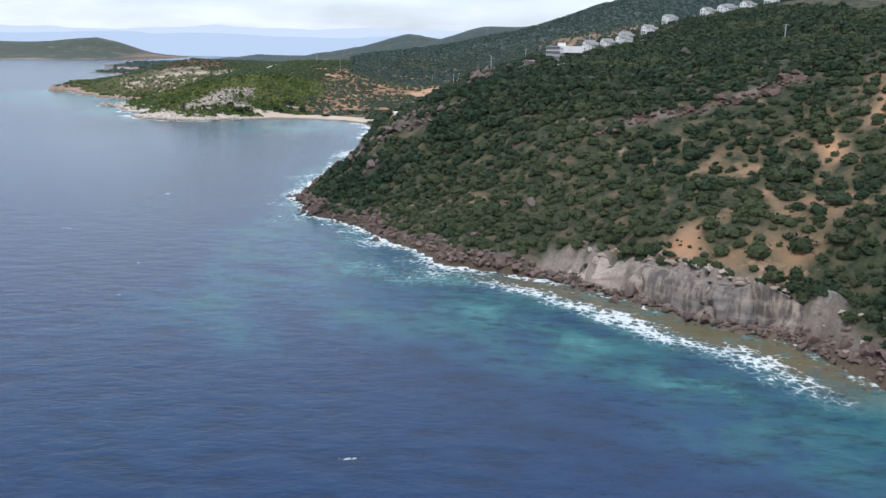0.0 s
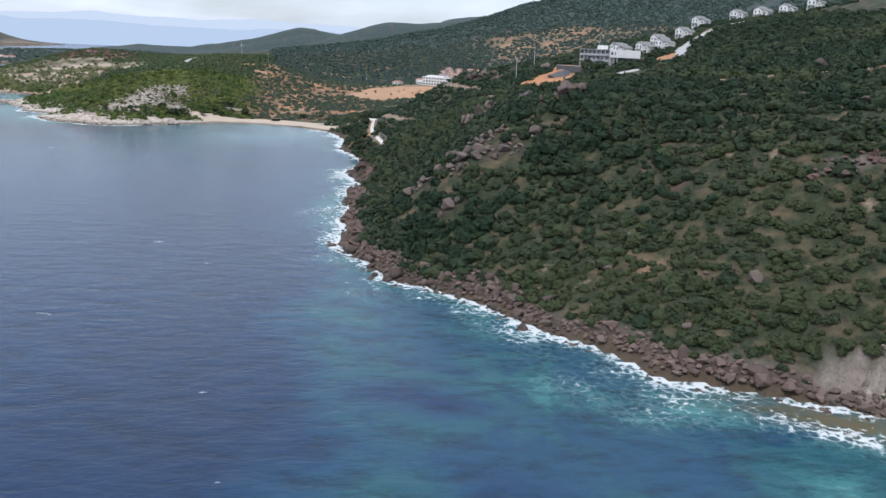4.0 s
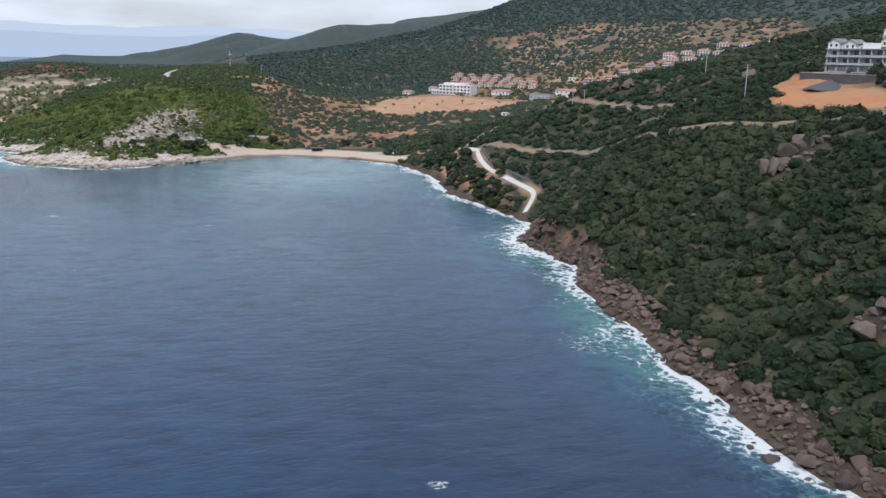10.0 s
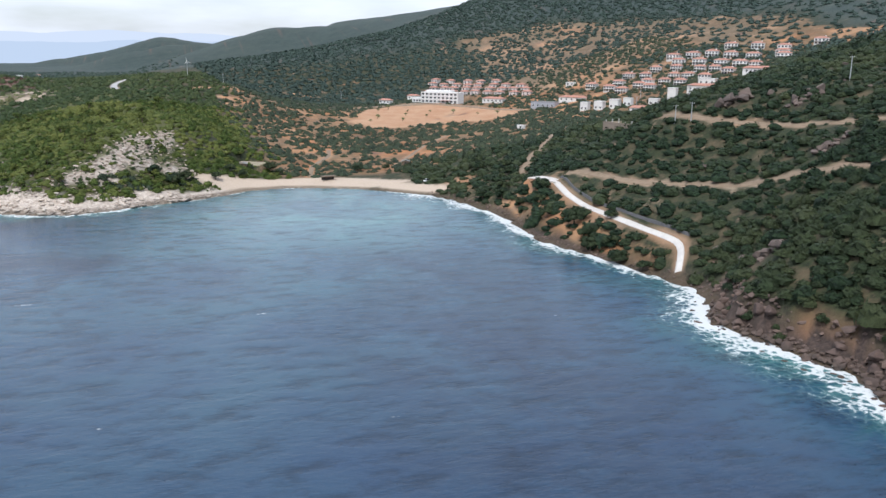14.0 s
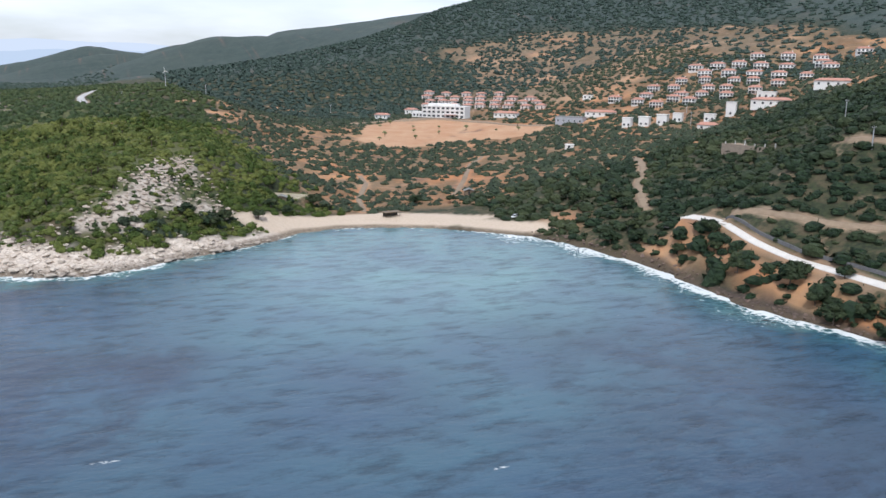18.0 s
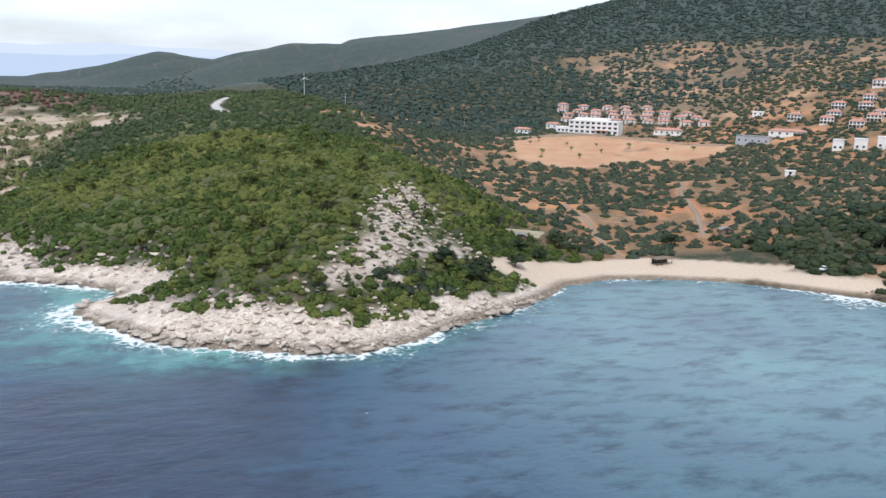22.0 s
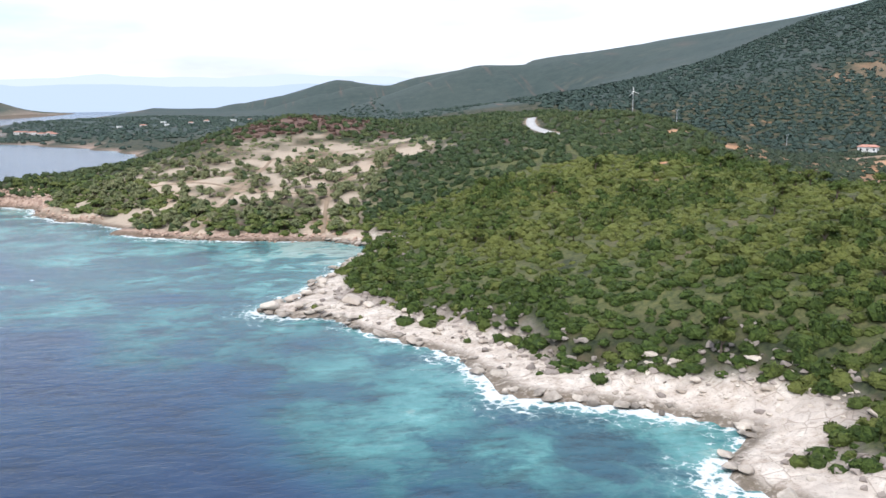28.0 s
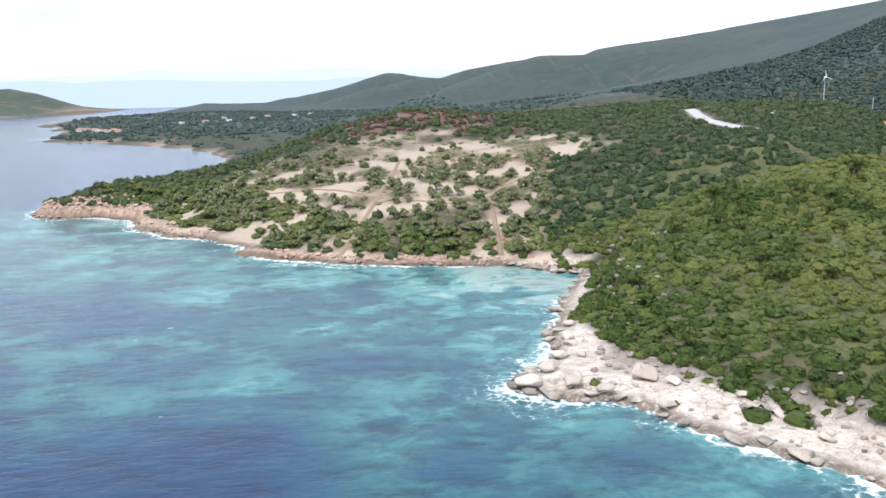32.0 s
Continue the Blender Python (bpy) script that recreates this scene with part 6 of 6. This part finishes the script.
# broken stone of the pale cliff
x, y, z, d, r = rock_field((20, 110, 150, 245), 1.7, 97, lambda x, y, d: 0.85 * np.clip(blob(x, y, 72, 192, 36, 26, -35) + blob(x, y, 46, 218, 16, 16) - 0.25, 0, 1) * (d > 3) * (d < 13))
strew("cliff_rocks", loose, x, y, z - 0.1, r.uniform(0.8, 2.3, len(x)), 98, TANSTONE, "tan fractured rocks of the low sea cliff")

# the boulders among the scrub
x, y, z, d, r = rock_field((-58, 135, 250, 650), 1.9, 83, lambda x, y, d: np.clip(2.1 * crags(x, y) - 0.6, 0.002, 0.85) * (d > 9))
size = r.uniform(1.1, 2.6, len(x)) * np.where(r.uniform(size=len(x)) < 0.22, 2.0, 1) * np.where(y > 400, 1.1, 1)
rusty = (y < 300) & (x > 40)
take = np.argsort(-size * ~rusty)[:130]
rest = np.setdiff1d(np.arange(len(x)), take)
set_stones(granite, x[take], y[take], z[take] + 0.2 * size[take], size[take], r, "weathered grey-brown boulder among scrub", "boulders on the hillside")
some = rest[~rusty[rest]]
strew("hillside_rocks", loose, x[some], y[some], z[some] + 0.4, size[some], 84, GRANITE, "grey-brown rocks among the scrub")
some = rest[rusty[rest]]
strew("hillside_rocks", loose, x[some], y[some], z[some] + 0.5, 0.85 * size[some], 86, RUST, "rust-brown crags along the shoulder of the hill")

# the rocky foot of the bay
x, y, z, d, r = rock_field((-75, -30, 540, 735), 1.5, 85, lambda x, y, d: np.where((d > -3) & (d < 4.5), np.where(d < -0.3, 0.15, 0.6), 0.03 * (d < 14) * (d > 0)))
strew("shore_rocks", loose, x, y, z + 0.05, r.uniform(0.5, 1.4, len(x)), 86, LAVA, "dark brown rocks along the foot of the bay")

# the limestone point
x, y, z, d, r = rock_field((-375, -150, 715, 915), 1.25, 87, lambda x, y, d: np.where((d > -1.5) & (d < 15), np.clip(0.12 + 1.1 * (blob(x, y, -225, 730, 34, 16) + 0.8 * blob(x, y, -258, 742, 16, 14) + 0.6 * blob(x, y, -190, 744, 30, 10)) + 0.5 * fbm(x, y, 12, 803) - 0.3 * blob(x, y, -275, 762, 16, 18), 0, 0.9), 0))
size = r.uniform(0.6, 1.5, len(x)) * np.where(r.uniform(size=len(x)) < 0.2, 1.6, 1)
take = np.argsort(-size)[:90]
rest = np.setdiff1d(np.arange(len(x)), take)
set_stones(lime, x[take], y[take], z[take], size[take] * 1.1, r, "pale broken limestone block on the point", "limestone blocks on the point")
strew("limestone_rubble", flat_loose, x[rest], y[rest], z[rest] + 0.05, size[rest], 88, LIME, "pale broken limestone rubble above the waterline")
# white stones of the slide
x, y, z, d, r = rock_field((-235, -160, 745, 835), 1.6, 89, lambda x, y, d: np.clip(1.1 * white_scar(x, y) - 0.12, 0, 0.85) * (d > 8))
strew("limestone_rubble", flat_loose, x, y, z + 0.35, r.uniform(0.7, 2.1, len(x)), 90, LIME, "white limestone outcrops on the scrub slope")
# grey broken ground behind the shelf
x, y, z, d, r = rock_field((-350, -235, 735, 1000), 1.6, 94, lambda x, y, d: 0.75 * np.exp(-((d - 16 - 4 * fbm(x, y, 25, 811)) / 5) ** 2) * np.clip(0.6 + 1.3 * fbm(x, y, 14, 812), 0, 1))
strew("limestone_rubble", loose, x, y, z + 0.12, r.uniform(0.7, 2.1, len(x)), 95, GREYLIME, "grey weathered limestone rubble below the bushes")
# ledges along the waterline
x, y, z, d, r = rock_field((-365, -160, 715, 1000), 2.6, 96, lambda x, y, d: np.where((d > -0.8) & (d < 2.4), 0.75, 0) * (x - y < -890))
take = np.argsort(r.uniform(size=len(x)))[:170]
set_stones(ledges, x[take], y[take], np.zeros(len(take)) + 0.1, r.uniform(1.6, 4.0, len(take)), r, "pale limestone ledge with a dark wet foot", "limestone ledges at the waterline", "ledge")
# the tip of the point
for px, py, s in ((-356, 889, 5.0), (-348, 887, 4.2), (-350, 897, 4.5), (-334, 888, 6.0), (-343, 884, 3.6), (-330, 884, 3.2), (-346, 905, 3.8), (-341, 916, 3.4), (-338, 926, 3.0), (-335, 875, 3.4)):
    set_stones(lime, np.array([px + 0.0]), np.array([py + 0.0]), np.array([level(px, py) + 0.1]), np.array([s]), r, "large pale limestone slab at the tip of the point", "limestone blocks on the point")

# the reddish rocks below the olive grove
x, y, z, d, r = rock_field((-545, -318, 985, 1165), 1.5, 92, lambda x, y, d: np.where((d > -2) & (d < 6), 0.55 * np.clip(0.5 + 1.5 * fbm(x, y, 30, 805) + blob(x, y, -505, 1148, 30, 16), 0, 1), np.where((d < 16) & (d > 0), 0.8 * blob(x, y, -500, 1150, 40, 18), 0)))
strew("shore_rocks", loose, x, y, z + 0.1, r.uniform(0.8, 2.2, len(x)), 93, ruddy, "reddish rocks along the cove")


# ---- trees ----
def tree(name, seed, high, wide, material, label, category, group, stem=0.45, lobes=7, flat=0.8, low=0.5):
    """A tapered trunk with limbs and a crown of many leaf clumps."""
    r = np.random.default_rng(seed)
    ob = thing(name, label, category, group)
    fork = Vector((r.uniform(-0.2, 0.2), r.uniform(-0.2, 0.2), high * stem))
    bm = tube([(0, 0, -0.4), fork * 0.5, fork], [high * 0.055, high * 0.042, high * 0.034], 6)
    crown = []
    for k in range(lobes):
        a = 2 * math.pi * k / lobes + r.uniform(-0.4, 0.4)
        reach = wide * 0.5 * r.uniform(0.35, 0.72)
        tip = Vector((math.cos(a) * reach, math.sin(a) * reach, high * r.uniform(low, 0.82)))
        if k == 0:
            tip = Vector((0.1, 0, high * 0.84))
        if k < 5:
            tube([fork * 0.9, (fork + tip) * 0.5, tip], [high * 0.022, high * 0.016, high * 0.008], 5, bm)
        size = wide * 0.27 * r.uniform(0.8, 1.2)
        c = clumps(r, 30, flat, 0.32, 0.8) * size
        c[:, :, 2] -= size * 0.35
        crown.append(c + np.array(tip))
    part("trunk", bm, BARK, ob)
    pts = np.concatenate(crown).reshape(-1, 3)
    leaves = new("crown", mesh_of("crown", pts, np.arange(len(pts)).reshape(-1, 3), material, np.repeat(r.uniform(0, 0.8, lobes), len(crown[0]))))
    leaves.parent = ob
    return ob


def grow(models, x, y, r, low=0.75, top=1.3):
    z = height_at(x, y)
    for i in range(len(x)):
        s = r.uniform(low, top)
        m = pose(x[i], y[i], z[i], 0, 0, r.uniform(0, 360)) @ Matrix.Diagonal((s, s, s * r.uniform(0.85, 1.15), 1))
        if i < len(models):
            models[i].matrix_basis = m
        else:
            copy_thing(models[i % len(models)], pose(0, 0, 0)).matrix_basis = m


def stand(box, pace, seed, chance):
    x, y, r = scatter(*box, pace, seed)
    d = shore(x, y)
    z = zones(x, y, d)
    keep = (r.uniform(size=x.size) < chance(x, y, d, z)) & clear(x, y, d, z, 1.8) & (d > 7)
    return x[keep], y[keep], r


olives = [tree("olive_tree", 700 + k, 4.6, 5.2, OLIVE, "round grey-green olive tree on bare tan soil", "tree", "olive trees in the grove", 0.22, 8, 1.0, 0.3) for k in range(6)]
x, y, r = stand((-480, -262, 1000, 1200), 5.0, 71, lambda x, y, d, z: np.where((z["grove"] > 0.5) & (z["burnt"] < 0.5), 0.85 * np.clip(0.85 + 0.9 * fbm(x, y, 26, 907), 0.2, 1), 0))
near = np.argsort(y + 0.3 * x)[:295]
grow(olives, x[near], y[near], r, 0.5, 1.05)

bushes = [tree("mastic_bush", 720 + k, 3.6, 6.5, SHRUB, "big green bush above the cove", "bush", "dark bushes above the cove", 0.2, 8, 0.75) for k in range(4)]
x, y, r = stand((-500, -300, 998, 1180), 6.0, 72, lambda x, y, d, z: np.where((d < 24 + 30 * blob(x, y, -450, 1095, 40, 40)) & (d > 6), 0.5, 0) * (z["rock"] < 0.5))
grow(bushes, x, y, r, 0.5, 0.95)

pines = [tree("pine_tree", 740 + k, 5.2, 4.6, PINE, "young bright green pine on the limestone point", "tree", "young pines on the point", 0.3, 8, 1.0) for k in range(6)]
x, y, r = stand((-345, -175, 745, 985), 7.0, 73, lambda x, y, d, z: 0.26 * z["west"] * (z["rock"] < 0.5) * np.clip(0.6 + 1.4 * fbm(x, y, 30, 911), 0, 1))
grow(pines, x, y, r, 0.6, 1.15)

shade = [tree("carob_tree", 760 + k, 5.0, 7.0, MAQUIS, "dark green spreading tree behind the beach", "tree", "dark trees round the bay", 0.25, 9, 0.8) for k in range(4)]
x = np.array([-47, -49, -46, -50, -48, -47, -45, -48, -40, -47, -43, -49, -38, -30, -26, -44, -36, -52, -34, -28, -128, -148, -154, -162, -182, -190, -176, -132, -70, -84, -60], float)
y = np.array([576, 588, 598, 604, 612, 622, 655, 668, 662, 690, 700, 640, 612, 722, 735, 622, 748, 700, 758, 770, 800, 786, 790, 775, 760, 763, 768, 806, 800, 806, 790], float)
grow(shade, x, y, r, 0.7, 1.2)

lone = [tree("field_tree", 780 + k, 4.0, 4.2, OLIVE, "small dark tree standing in the dry field", "tree", "trees in the field", 0.3, 6) for k in range(3)]
x = np.array([-18, -6, 10, 22, 36, 30, 48, 64, 76, 5, -22, 18, 90, 100], float)
y = np.array([1046, 1068, 1044, 1078, 1060, 1100, 1088, 1070, 1040, 1110, 1080, 1122, 1030, 1050], float)
grow(lone, x, y, r, 0.6, 1.1)
